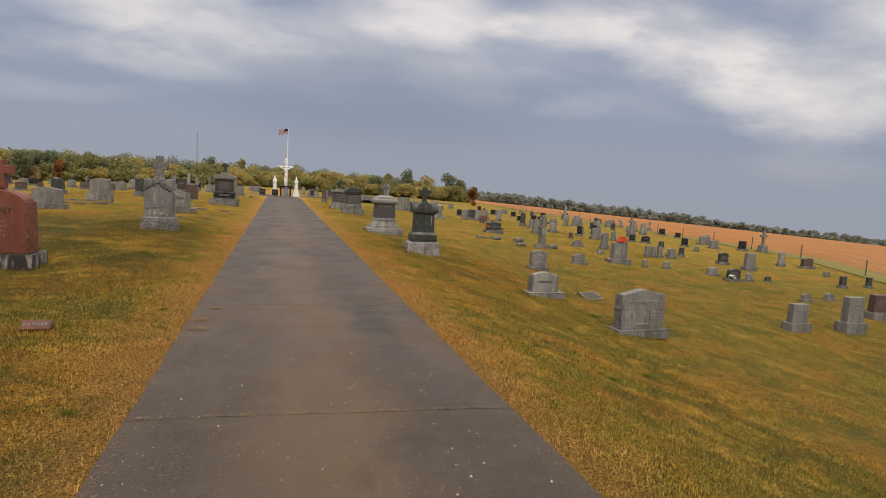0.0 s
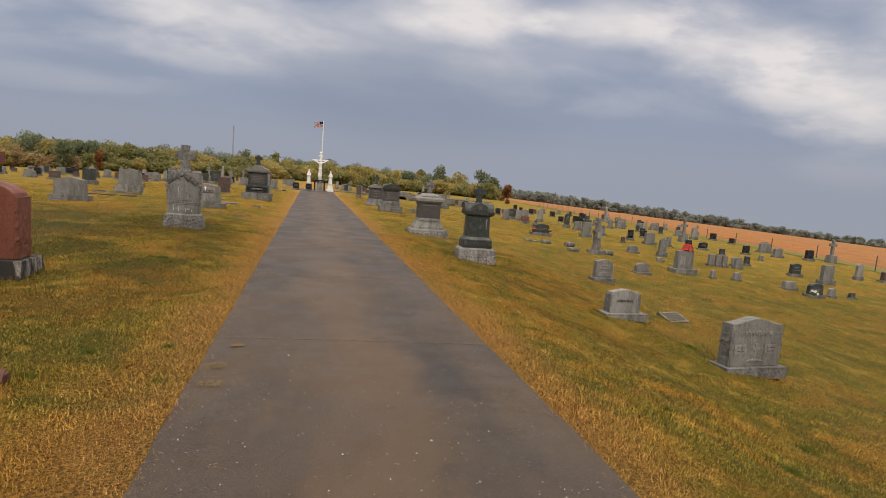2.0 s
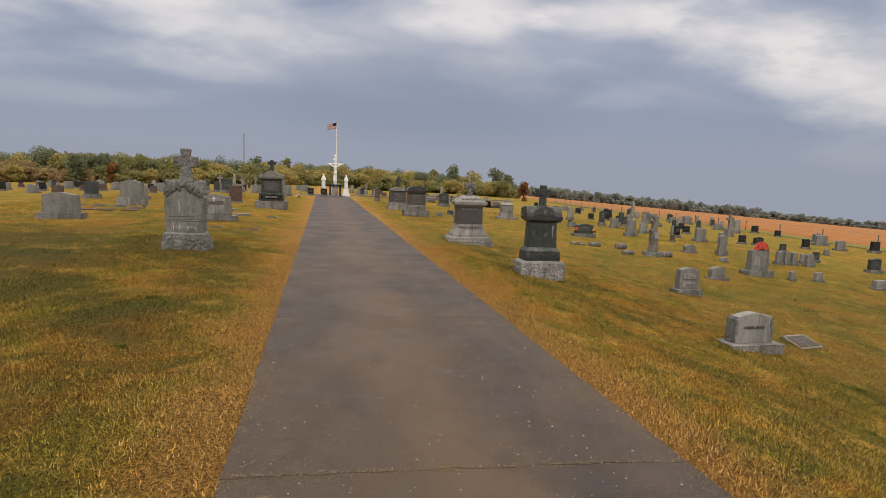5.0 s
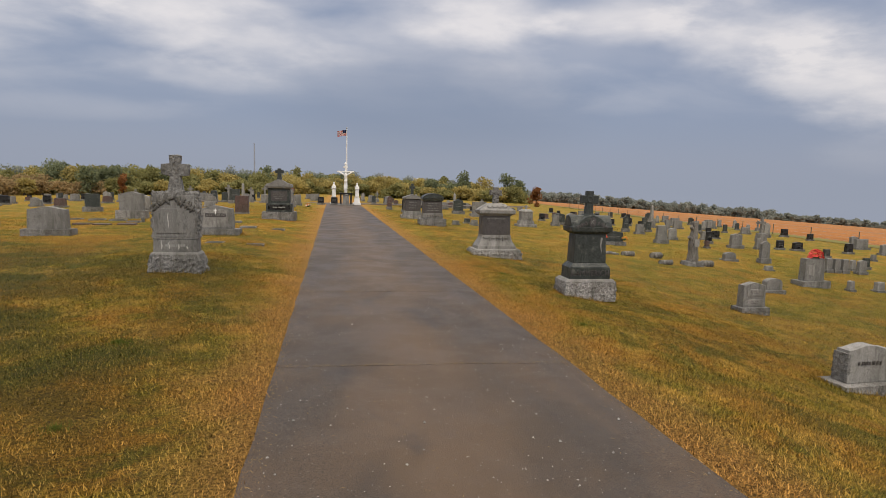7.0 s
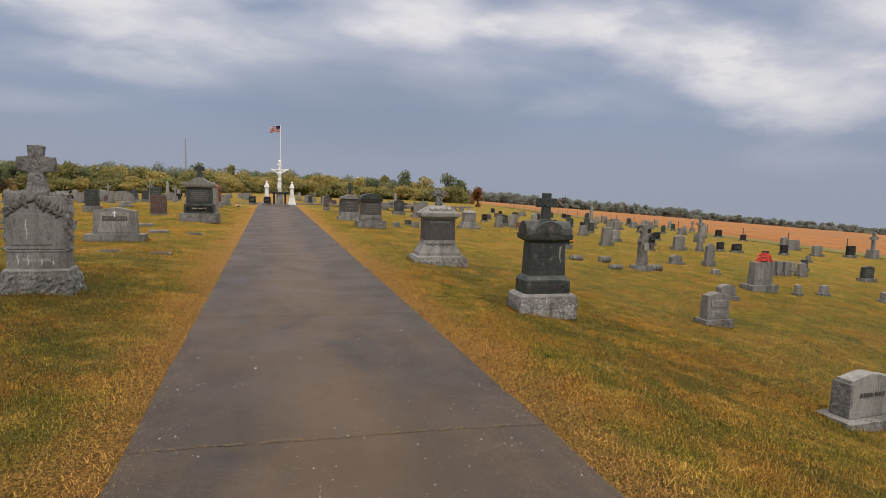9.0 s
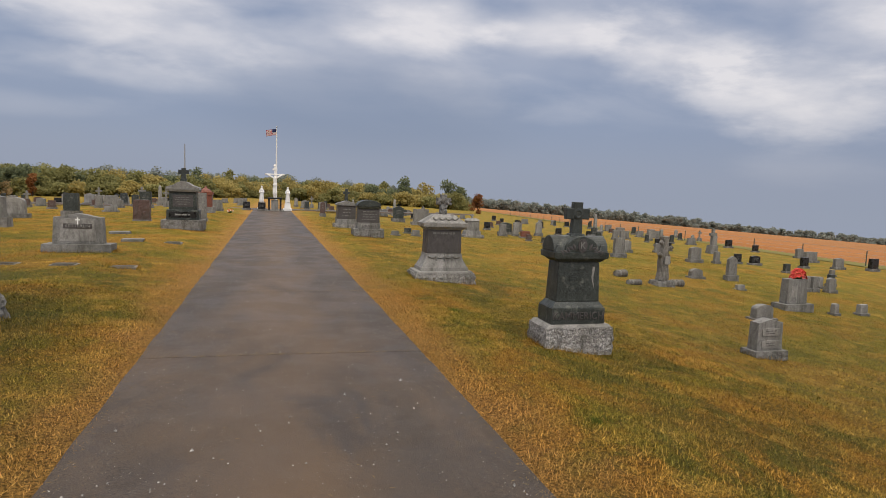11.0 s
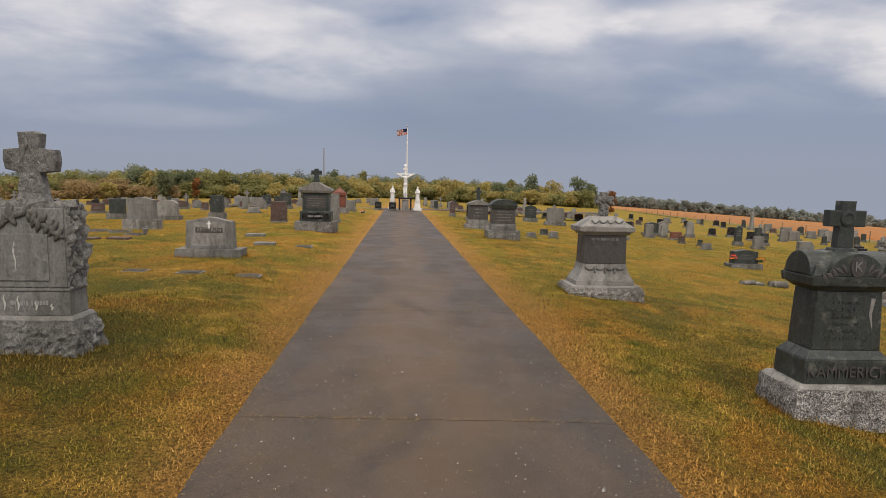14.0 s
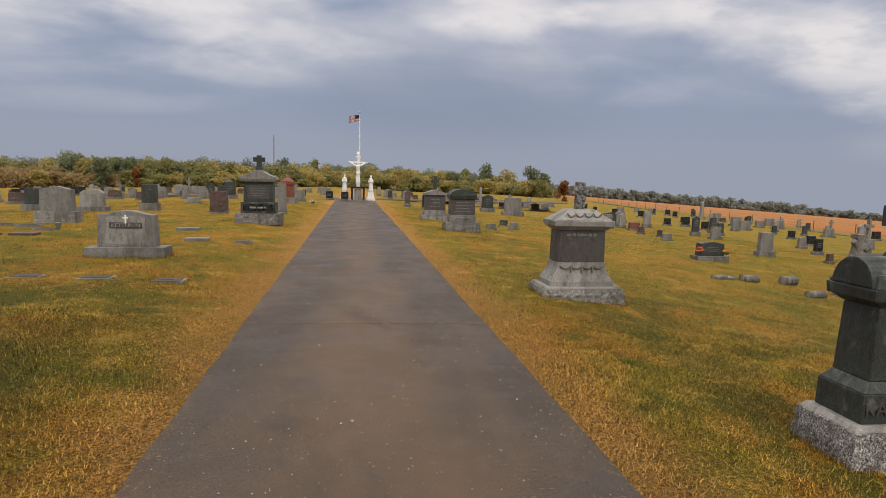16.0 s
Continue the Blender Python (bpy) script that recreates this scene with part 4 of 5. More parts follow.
    part("name_band", block(0.56, 0.012, 0.55, 0.66, bevel=0.003, cy=-0.144), SLATE, e, "dark name band")
    lettering("KETTERLIN", 0.1, e, FRONT(0, -0.152, 0.605), PALE, 0.004, "family_name")
    part("carved_cross", moved(prism(cross_outline(0.09, 0.16, 0.025), 0.012, bevel=0.002), pose(0, -0.146, 0.64)), WHITE, e)


def tree_trunk_monument():
    """A grave monument carved as a broken tree trunk."""
    x, y = 11.05, 23.55
    e = thing("tree_trunk_monument", x, y, "grey stone monument carved as a broken tree trunk", "monument", sink=0.04)
    part("base", rocky(0.62, 0.5, 0, 0.2, 0.03, 0.07, 0.55, 0.42, seed=3), ROCK, e)
    pts = [(0.02 * math.sin(i), 0, 0.2 + 1.25 * i / 9) for i in range(10)]
    part("trunk", tube(pts, [0.19 - 0.010 * i + 0.006 * math.sin(i * 2.3) for i in range(10)], 14), BARKSTONE, e, "carved bark trunk")
    part("broken_top", moved(rocky(0.19, 0.18, 0, 0.09, 0.02, 0.04, keep_top=False, seed=4), pose(0, 0, 1.43)), BARKSTONE, e)
    for px, pz, l, a in ((-0.14, 0.95, 0.14, -55), (0.15, 1.15, 0.12, 50), (-0.12, 1.3, 0.1, -40)):
        part("branch_stump", moved(lathe([(0.065, 0), (0.055, l), (0.03, l + 0.005)], 10), pose(px, -0.05, pz, 20, a, 0)), BARKSTONE, e)
    part("scroll", block(0.18, 0.02, 0.7, 0.95, cy=-0.2), PALE, e)


def flower_stone():
    e = thing("gravestone", 13.6, 21.3, "grey granite gravestone with pale panel on lettered base", "gravestone", 0, "upright gravestones", sink=0.05)
    e.scale = (0.70, 0.85, 1.0)
    part("base", rocky(1.42, 0.55, 0, 0.24, 0.012, 0.1, seed=2), GRAY, e)
    part("die", moved(prism(outline(1.0, 0.68, "flat", 0.05), 0.3, bevel=0.01, taper=0.9), pose(0, 0, 0.242)), GRAY, e)
    part("name_panel", block(0.3, 0.012, 0.42, 0.72, bevel=0.003, cx=-0.18, cy=-0.15), PALE, e, "pale carved panel")
    bars(0.9, 0.1, 1, e, -0.284, 0.17, PALE, 5)
    bouquet("bouquet", 13.7, 21.3, ground_z(13.6, 21.3) + 0.86, 0.23, (PETALRED,), "saddle of coral red silk flowers on a gravestone", 75)


def petals(bm, r, rnd):
    for k in range(5):
        a = 2 * math.pi * k / 5 + rnd.uniform(-0.3, 0.3)
        p = [Vector((0, 0, 0)), Vector((math.cos(a - 0.5) * r * 0.7, math.sin(a - 0.5) * r * 0.7, r * 0.35)), Vector((math.cos(a) * r, math.sin(a) * r, r * 0.25)), Vector((math.cos(a + 0.5) * r * 0.7, math.sin(a + 0.5) * r * 0.7, r * 0.35))]
        bm.faces.new([bm.verts.new(v) for v in p])
    return bm


def bouquet(name, x, y, z, r, mats, label, n=40):
    rnd = random.Random(int(x * 97))
    e = new(name)
    e.matrix_basis = pose(x, y, z)
    tagged(e, label, "flowers")
    part("foliage", moved(lathe([(r * 0.3, -0.02), (r * 0.75, r * 0.15), (r * 0.6, r * 0.4), (r * 0.1, r * 0.55)], 9), Matrix.Diagonal((1, 0.6, 1, 1))), STEM, e)
    for k, mat in enumerate(mats):
        bm = bmesh.new()
        for i in range(n):
            a, b = rnd.uniform(0, 2 * math.pi), rnd.uniform(0.05, 1.35)
            q = Vector((math.cos(a) * math.cos(b) * r, math.sin(a) * math.cos(b) * r * 0.6, math.sin(b) * r * 1.1 + 0.02))
            m = Matrix.Translation(q) @ q.to_track_quat("Z", "Y").to_matrix().to_4x4()
            bm = join(bm, moved(petals(bmesh.new(), r * 0.27, rnd), m))
        tagged(part("blooms", bm, mat, e), kind="stuff")
    return e


cross_topped_monument()
barrel_topped_monument()
urn_die_monument()
tall_dark_monument()
round_capped_monument()
gabled_cross_monument()
red_monument()
footstone()
double_stone(6.68, 10.02, 4)
slant_top_stone()
named_stone()
tree_trunk_monument()
flower_stone()

# flat markers
marker(-2.7, 20.75, 0.44, 0.32, rz=2)
marker(-3.59, 20.7, 0.40, 0.28)
marker(-4.5, 20.78, 0.36, 0.28)
marker(-4.29, 27.7, 0.5, 0.35, GRAY, "low grey granite marker with sloping top", h=0.07)
marker(-3.49, 25.4, 0.48, 0.3, GRAY, "low grey granite marker with sloping top", h=0.06)
marker(-2.6, 25.7, 0.41, 0.3)
for mx, my, mw in ((-9.94, 29.2, 0.36), (-9.09, 28.75, 0.5), (-8.28, 28.35, 0.52), (-7.45, 27.35, 0.42)):
    marker(mx, my, mw, 0.32, h=0.05)
for mx, my, mw in ((-8.64, 26.35, 0.48), (-7.95, 26.0, 0.46), (-7.3, 26.2, 0.5)):
    marker(mx, my, mw, 0.3, BROWN, "low brown granite marker in the lawn", h=0.05)
marker(7.35, 13.0, 0.52, 0.42, PALE, "framed dark bronze plaque on a tilted pale slab", rz=8, tilt=16)
marker(8.77, 24.8, 0.36, 0.3, GRAY, "low grey granite marker with sloping top", h=0.05)
vase = thing("flower_vase", -7.2, 27.45, "small grey stone flower vase standing on a grave", "vase")
part("cup", lathe([(0.05, 0), (0.045, 0.04), (0.07, 0.16), (0.075, 0.2), (0.06, 0.2)], 12), GRAY, vase)

# stones of the nearer rows: x, y, width, height
gravestone(-8.26, 29.75, 1.04, 1.0, GRAY, "serp", label="large grey granite family stone on broad base", bs=0.3, rock=PALEROCK)
gravestone(-7.91, 22.50, 1.12, 0.72, GRAY, "serp", label="low grey double gravestone with name band")
gravestone(-9.58, 35.1, 1.0, 0.8, PALE, "arch", label="pale round-topped granite gravestone")
gravestone(-11.93, 35.9, 0.76, 0.84, DARK, "flat", label="dark upright gravestone with small cross", bs=0.28, panel=False)
gravestone(-16.3, 43.0, 0.76, 0.54, BROWN, "flat", label="low brown granite gravestone")
gravestone(-18.7, 45.6, 0.7, 0.48, GRAY, "arch")
gravestone(-7.82, 35.7, 0.68, 0.98, DARK, "flat", label="tall dark granite gravestone on plain base", bs=0.27, panel=False)
gravestone(-12.26, 47.6, 0.5, 0.5, BROWN, "flat", label="small brown granite gravestone")
gravestone(-14.95, 51.1, 0.9, 0.58, BROWN, "serp", label="broad brown granite gravestone")
gravestone(-2.92, 35.6, 0.42, 1.2, GRAY, "flat", label="narrow grey granite slab gravestone", bs=0.1, panel=False)
gravestone(-3.32, 48.0, 0.7, 0.72, GRAY, "flat")
for gx, gy, gw, gh, gm, gt in ((-10.6, 50.6, .5, .82, GRAY, "arch"), (-13.2, 58.4, .85, .9, PALE, "gable"), (-10.8, 58, .65, .95, DARK, "arch"), (-7.97, 50.9, .9, 1.06, DARK, "flat"), (-9.5, 50.6, .7, .55, GRAY, "serp"), (-13.6, 56, .55, .72, GRAY, "flat"), (-12.56, 51.6, .6, .53, GRAY, "serp"), (-8.1, 42.8, .75, .3, PALE, "flat")):
    gravestone(gx, gy, gw, gh, gm, gt, label={GRAY: "grey granite gravestone in a far row", PALE: "pale granite gravestone in a far row"}.get(gm, "dark granite gravestone in a far row"))
e = thing("gravestone", -4.98, 34.25, "rough red granite block gravestone", "gravestone", 0, "upright gravestones")
part("die", rocky(0.56, 0.34, 0.06, 0.84, 0.03, 0.07, seed=3), BROWN, e, "rock-faced red block")
part("base", rocky(0.62, 0.42, 0, 0.07, 0.01, 0.1), GRAY, e)
e = thing("red_monument", -3.73, 45.0, "red granite monument with domed cap on pale base", "monument")
part("base", rocky(1.0, 0.8, 0, 0.36, 0.02, 0.12), PALEROCK, e)
part("die", block(0.72, 0.55, 0.362, 1.05, 0.7, 0.53), RED, e)
part("cap", block(0.82, 0.65, 1.052, 1.22, 0.84, 0.66), RED, e)
part("finial", lathe([(0.36, 1.222), (0.26, 1.34), (0.1, 1.42), (0.06, 1.5), (0.02, 1.56)], 16), RED, e)
e = thing("capped_monument", 9.65, 36.5, "pale granite monument with sloped cap on stepped base", "monument")
part("base", rocky(1.06, 0.8, 0, 0.16, 0.015, 0.09, seed=14), PALEROCK, e)
part("plinth", block(0.82, 0.58, 0.162, 0.36, 0.76, 0.52), PALE, e)
part("die", block(0.66, 0.46, 0.362, 0.86, 0.64, 0.44), GRAY, e)
part("cap", block(0.72, 0.52, 0.862, 0.98, 0.46, 0.3), PALE, e)
part("finial", moved(prism(cross_outline(0.2, 0.24, 0.08), 0.08, bevel=0.006), pose(0, 0, 0.97)), PALE, e)

SLOPE = {GRAY: "small grey granite gravestone on the slope", PALE: "pale granite gravestone on the slope", BLACK: "polished black granite gravestone", BROWN: "small brown granite gravestone", RED: "low red granite gravestone"}
for gx, gy, gw, gh, gm, gt in ((3.9, 44.4, .48, .85, BLACK, "flat"), (3.15, 47.3, .4, .98, BROWN, "gable"), (8.5, 48.6, .92, 1.12, DARK, "gable"), (9.38, 45.7, 1.3, 1.08, GRAY, "flat"), (5.02, 33.4, .42, .2, ROCK, "flat"), (6.05, 35.4, .4, .26, DARK, "flat"), (6.06, 33.9, .41, .27, GRAY, "flat"), (14.14, 42.6, .95, .76, DARK, "serp"),
        (16.76, 36.8, .59, .6, GRAY, "flat"), (16.74, 38.4, .45, 1.0, DARK, "gable"), (19.3, 40.1, .44, .66, DARK, "flat"), (19.95, 41.7, .45, .9, DARK, "arch"), (13.78, 29.8, .6, .82, GRAY, "flat"), (16.6, 33.3, .56, .6, PALE, "arch"), (17.6, 31.7, .38, .62, BLACK, "flat"), (15.44, 28.85, .22, .32, BROWN, "flat"), (19.26, 34.4, .44, .5, GRAY, "serp")):
    gravestone(gx, gy, gw, gh, gm, gt, label=SLOPE.get(gm, "dark weathered gravestone on the slope"))
for gx, gy, gw, gh, gm, gt in ((13.98, 25.5, .6, .34, ROCK, "arch"), (17.55, 29.7, .68, .68, GRAY, "serp"), (15.51, 25.5, .46, .87, ROCK, "gable"), (18.78, 29.75, .32, .53, GRAY, "flat"), (20.38, 30.2, .44, .46, BLACK, "flat"), (21.18, 30.0, .6, .44, BLACK, "serp"), (14.3, 23.85, .36, .16, PALE, "flat"), (17.18, 24.25, .3, .52, GRAY, "flat"), (17.54, 24.25, .3, .52, GRAY, "flat"), (17.9, 24.25, .3, .52, GRAY, "flat"),
        (20.74, 27.9, .35, .38, DARK, "flat"), (18.55, 24.15, .42, .53, GRAY, "arch"), (18.95, 24.9, .24, .42, PALE, "arch"), (20.12, 25.4, .32, .45, DARK, "flat"), (14.65, 20.9, .2, .33, PALE, "arch"), (15.87, 21.05, .35, .32, PALE, "flat"), (22.93, 27.6, .25, .28, GRAY, "flat"), (14.2, 39.8, .71, .41, RED, "flat"), (13.1, 37.0, .32, .37, BROWN, "arch"), (12.69, 34.1, .47, .28, GRAY, "flat"), (13.45, 36.0, .22, .31, DARK, "flat")):
    gravestone(gx, gy, gw, gh, gm, gt, label=SLOPE.get(gm, "dark weathered gravestone on the slope"))
for gx, gy, gw, gh, gm, gt in ((12.84, 40.0, .53, .71, GRAY, "flat"), (14.17, 41.1, .43, .8, PALE, "gable"), (16.71, 43.1, .53, .99, PALE, "gable"), (24.0, 45.3, .5, .72, GRAY, "serp"), (10.72, 19.58, .62, .40, GRAY, "arch"), (17.74, 20.42, 0.61, 0.32, PALE, "flat"), (18.93, 19.61, 0.34, 0.36, PALE, "arch"), (21.64, 22.38, 0.69, 0.85, GRAY, "flat"), (21.24, 23.67, 0.63, 0.60, DARK, "serp"), (20.15, 19.82, 0.25, 0.22, DARK, "flat"), (26.20, 22.08, 0.37, 0.26, GRAY, "serp"), (24.09, 19.51, 0.38, 0.53, DARK, "flat"), (26.09, 19.83, 0.34, 0.50, DARK, "flat"), (17.85, 19.34, 0.70, 0.52, DARK, "arch")):
    gravestone(gx, gy, gw, gh, gm, gt, label=SLOPE.get(gm, "dark weathered gravestone on the slope"))
for gx, gy, gw, gh, gm, gt in ((18.41, 16.38, 0.42, 0.29, ROCK, "arch"), (20.14, 16.87, 0.44, 0.26, ROCK, "arch"), (13.41, 12.29, 0.68, 0.76, GRAY, "flat"), (15.55, 12.40, 0.75, 1.04, GRAY, "flat"), (19.20, 14.33, 0.80, 0.84, BROWN, "flat")):
    gravestone(gx, gy, gw, gh, gm, gt, label="grey granite gravestone with square base" if gm is GRAY else "rough weathered stone gravestone", bs=0.3, rock=GRAY)
pan = gravestone(7.48, 16.45, 0.64, 0.64, GRAY, "serp", label="grey gravestone with two pale sunken name panels", panel=False)
for pz in (0.40, 0.20):
    part("name_panel", moved(prism(outline(0.34, 0.13, "serp", 0.0), 0.014, bevel=0.003), pose(0, -0.098, pz)), PALE, pan, "pale name panel")
    bars(0.24, 0.08, 2, pan, -0.107, pz + 0.1, SLATE, int(pz * 50))
# stone with two posies
gravestone(10.35, 27.8, 0.98, 0.56, DARK, "serp", label="dark grey gravestone with flowers at both ends", bs=0.25)
bouquet("posy", 9.92, 27.62, ground_z(9.92, 27.62) + 0.25, 0.12, (PETALORANGE, PETALRED), "orange and red silk posy at a gravestone", 14)
bouquet("posy", 10.78, 27.62, ground_z(10.78, 27.62) + 0.25, 0.12, (PETALYELLOW, PETALORANGE), "yellow and orange silk posy at a gravestone", 14)
bouquet("posy", 17.46, 18.98, ground_z(17.46, 18.98) + 0.15, 0.16, (PETALWHITE,), "white silk posy at a dark gravestone", 16)
bouquet("posy", -2.5, 46.6, ground_z(-2.5, 46.6) + 0.02, 0.2, (PETALORANGE, PETALWHITE), "faded orange wreath lying on the lawn", 16)
log_marker(8.5, 24.65, 0.36, 0.07, 8)
log_marker(9.3, 24.65, 0.38, 0.10, -6)
log_marker(10.45, 24.75, 0.36, 0.12, 10)
log_marker(9.95, 23.35, 0.42, 0.09, 4)
log_marker(11.68, 23.65, 0.38, 0.12, -5)

# ---- the shrine at the lane's end ----
def figure(name, x, y, h, label, ped):
    """A robed stone figure, plain."""
    prof = [(0.20, 0), (0.19, 0.10), (0.165, 0.35), (0.15, 0.55), (0.165, 0.70), (0.14, 0.80), (0.06, 0.85), (0.055, 0.87), (0.075, 0.92), (0.07, 0.97), (0.03, 1.0)]
    bm = lathe([(r * h * 0.74, z * h) for r, z in prof], 14)
    bm = join(bm, tube([(-0.10 * h, 0, 0.72 * h), (-0.13 * h, -0.06 * h, 0.58 * h), (0, -0.13 * h, 0.62 * h)], [0.04 * h] * 3, 8), tube([(0.10 * h, 0, 0.72 * h), (0.13 * h, -0.06 * h, 0.58 * h), (0, -0.13 * h, 0.62 * h)], [0.04 * h] * 3, 8))
    st = new(name, mesh_of(name, bm, WHITE, True))
    st.matrix_basis = pose(x, y, ground_z(x, y) + ped - 0.01)
    tagged(st, label, "statue")
    p = thing("pedestal", x, y, "white painted stepped pedestal under a statue", "pedestal", 0, "statue pedestals")
    part("step", block(0.62, 0.62, 0, ped * 0.35), WHITE, p)
    part("block", block(0.46, 0.46, ped * 0.35, ped, 0.4, 0.4), WHITE, p)


figure("statue", -0.75, 54.0, 1.22, "white robed stone statue on a pedestal", 0.62)
figure("statue", 1.12, 54.0, 1.2, "white robed stone statue on a pedestal", 0.62)


def crucifix():
    """A tall white cross with its figure, as one plain shape."""
    bm = block(0.12, 0.11, 0, 3.05, 0.10, 0.09)
    bm = join(bm, block(1.2, 0.09, 2.45, 2.54), block(0.3, 0.16, 2.78, 2.9), block(0.22, 0.15, 3.05, 3.2, 0.05, 0.05))
    bm = join(bm, lathe([(0.05, 1.1), (0.07, 1.4), (0.09, 1.62), (0.125, 1.78), (0.08, 1.92), (0.115, 2.15), (0.11, 2.28), (0.05, 2.36), (0.09, 2.46), (0.06, 2.56), (0.02, 2.58)], 12, 0, -0.13))
    for s in (-1, 1):
        bm = join(bm, tube([(s * 0.1, -0.14, 2.26), (s * 0.34, -0.13, 2.40), (s * 0.56, -0.1, 2.53)], [0.06, 0.045, 0.035], 8), tube([(s * 0.06, -0.13, 1.6), (s * 0.07, -0.2, 1.2), (s * 0.03, -0.12, 0.8)], [0.07, 0.06, 0.04], 8))
    ob = new("crucifix", mesh_of("crucifix", bm, WHITE))
    ob.matrix_basis = pose(0.18, 53.6, 0.0) @ Matrix.Diagonal((1.15, 1.15, 1.08, 1))
    tagged(ob, "tall white painted crucifix behind a stone altar", "crucifix")


crucifix()
altar = thing("altar", 0.18, 52.4, "stone altar with dark slab top and posts", "altar")
part("step", block(1.3, 1.0, 0, 0.12), GRAY, altar)
part("pedestal", block(0.5, 0.4, 0.12, 0.86), PALE, altar, "pale stone block")
part("top_slab", block(1.0, 0.6, 0.90, 1.02), BLACK, altar, "black slab top")
for s in (-1, 1):
    part("post", block(0.13, 0.4, 0.12, 0.90, cx=s * 0.4), BLACK, altar)
gravestone(-0.72, 52.9, 0.66, 0.62, BLACK, "flat", label="black polished gravestone before a statue")
gravestone(-1.78, 53.2, 0.62, 0.62, BLACK, "flat", label="black polished gravestone beside the shrine")


def flagpole():
    e = thing("flagpole", 0.30, 55.4, "white painted flagpole flying a striped flag", "flagpole")
    part("pole", lathe([(0.075, 0), (0.06, 2.5), (0.045, 5.0), (0.024, 6.32)], 12), WHITE, e)
    part("collar", lathe([(0.12, 0), (0.12, 0.2), (0.09, 0.24)], 12), GALV, e)
    part("ball", lathe([(0.01, 6.31), (0.05, 6.34), (0.06, 6.38), (0.05, 6.42), (0.01, 6.45)], 12), GALV, e)
    bm = bmesh.new()
    nx, L0, H0 = 14, 0.78, 0.46
    rows13 = 13
    vs = [[bm.verts.new((-L0 * i / nx, 0.07 * math.sin(i * 0.9) * i / nx, 6.22 - H0 * j / rows13 - 0.16 * (i / nx) ** 1.3)) for i in range(nx + 1)] for j in range(rows13 + 1)]
    for j in range(rows13):
        for i in range(nx):
            f = bm.faces.new((vs[j][i], vs[j][i + 1], vs[j + 1][i + 1], vs[j + 1][i]))
            f.material_index = j % 2
    bmesh.ops.solidify(bm, geom=bm.faces[:], thickness=0.004)
    flag = part("flag", bm, [FLAGRED, FLAGWHITE], e, "red and white striped flag")
    bm = bmesh.new()
    vs = [[bm.verts.new((-L0 * i / nx, 0.07 * math.sin(i * 0.9) * i / nx, 6.22 - H0 * j / rows13 - 0.16 * (i / nx) ** 1.3)) for i in range(7)] for j in range(8)]
    for j in range(7):
        for i in range(6):
            bm.faces.new((vs[j][i], vs[j][i + 1], vs[j + 1][i + 1], vs[j + 1][i]))
    bmesh.ops.solidify(bm, geom=bm.faces[:], thickness=0.012)
    part("canton", moved(bm, pose(0, -0.004, 0)), FLAGBLUE, flag, "blue canton")


flagpole()

# ---- far rows: copies of a few kinds ----
def far_rows():
    rnd = random.Random(23)
    kinds = []
    for k, (w, h, mat, top, label) in enumerate(((0.75, 0.7, GRAY, "serp", "grey granite gravestone in a far row"), (0.5, 0.9, PALE, "gable", "pale pointed gravestone in a far row"), (0.6, 0.6, BLACK, "flat", "black granite gravestone in a far row"), (0.9, 0.65, GRAY, "flat", "broad grey gravestone in a far row"), (0.45, 0.75, DARK, "arch", "dark round-topped gravestone in a far row"), (0.7, 0.55, BROWN, "serp", "brown granite gravestone in a far row"))):
        kinds.append(gravestone(-18 - 1.7 * k, 58 + 1.3 * k, w, h, mat, top, label=label, panel=False, group="gravestones of the far rows"))
    ob = thing("obelisk", -9.3, 64, "slender white stone obelisk in a far row", "obelisk", 0, "obelisks of the far rows")
    part("step", block(0.5, 0.5, 0, 0.25), PALE, ob)
    part("shaft", block(0.3, 0.3, 0.25, 1.5, 0.2, 0.2), PALE, ob)
    part("point", block(0.2, 0.2, 1.502, 1.66, 0.03, 0.03, bevel=0.002), PALE, ob)
    cr = thing("stone_cross", -14.5, 66, "grey stone cross on a block in a far row", "cross", 0, "stone crosses of the far rows")
    part("block", block(0.55, 0.45, 0, 0.5, 0.45, 0.36), GRAY, cr)
    part("cross", moved(prism(cross_outline(0.5, 0.9, 0.15), 0.14), pose(0, 0, 0.5)), GRAY, cr)

    def row(y, x0, x1, step, thin):
        x = x0
        while x < x1:
            if rnd.random() < thin:
                q = rnd.random()
                src = ob if q < 0.015 else cr if q < 0.07 else rnd.choice(kinds)
                px, py, s = x + rnd.uniform(-0.5, 0.5), y + rnd.uniform(-0.4, 0.4), rnd.uniform(0.75, 1.15)
                copy_thing(src, pose(px, py, ground_z(px, py) - 0.03, 0, 0, rnd.uniform(-3, 3)) @ Matrix.Diagonal((s * rnd.uniform(0.85, 1.15), s, s, 1)))
            x += step * rnd.uniform(0.8, 1.3)

    for y in (54, 60, 66, 72, 78):
        row(y, -42, -16, 2.1, 0.62)
        row(y, -16, -4.5 if y < 60 else -2.8, 1.25, 0.85)
    for y in (47, 51):
        row(y, -34, -14, 2.2, 0.6)
    for y in (58.5, 63, 69, 75):
        row(y, 2.8, 16, 1.25, 0.85)
        row(y, 16, 42, 2.0, 0.6)
    for y in (47, 52.5):
        row(y, 15, 38, 2.0, 0.6)
    for y in (36, 40.5, 44):
        row(y, 19, 33, 2.2, 0.55)
    for y in (24.5, 29.5, 33):
        row(y, 24, 30.5, 1.9, 0.6)


far_rows()

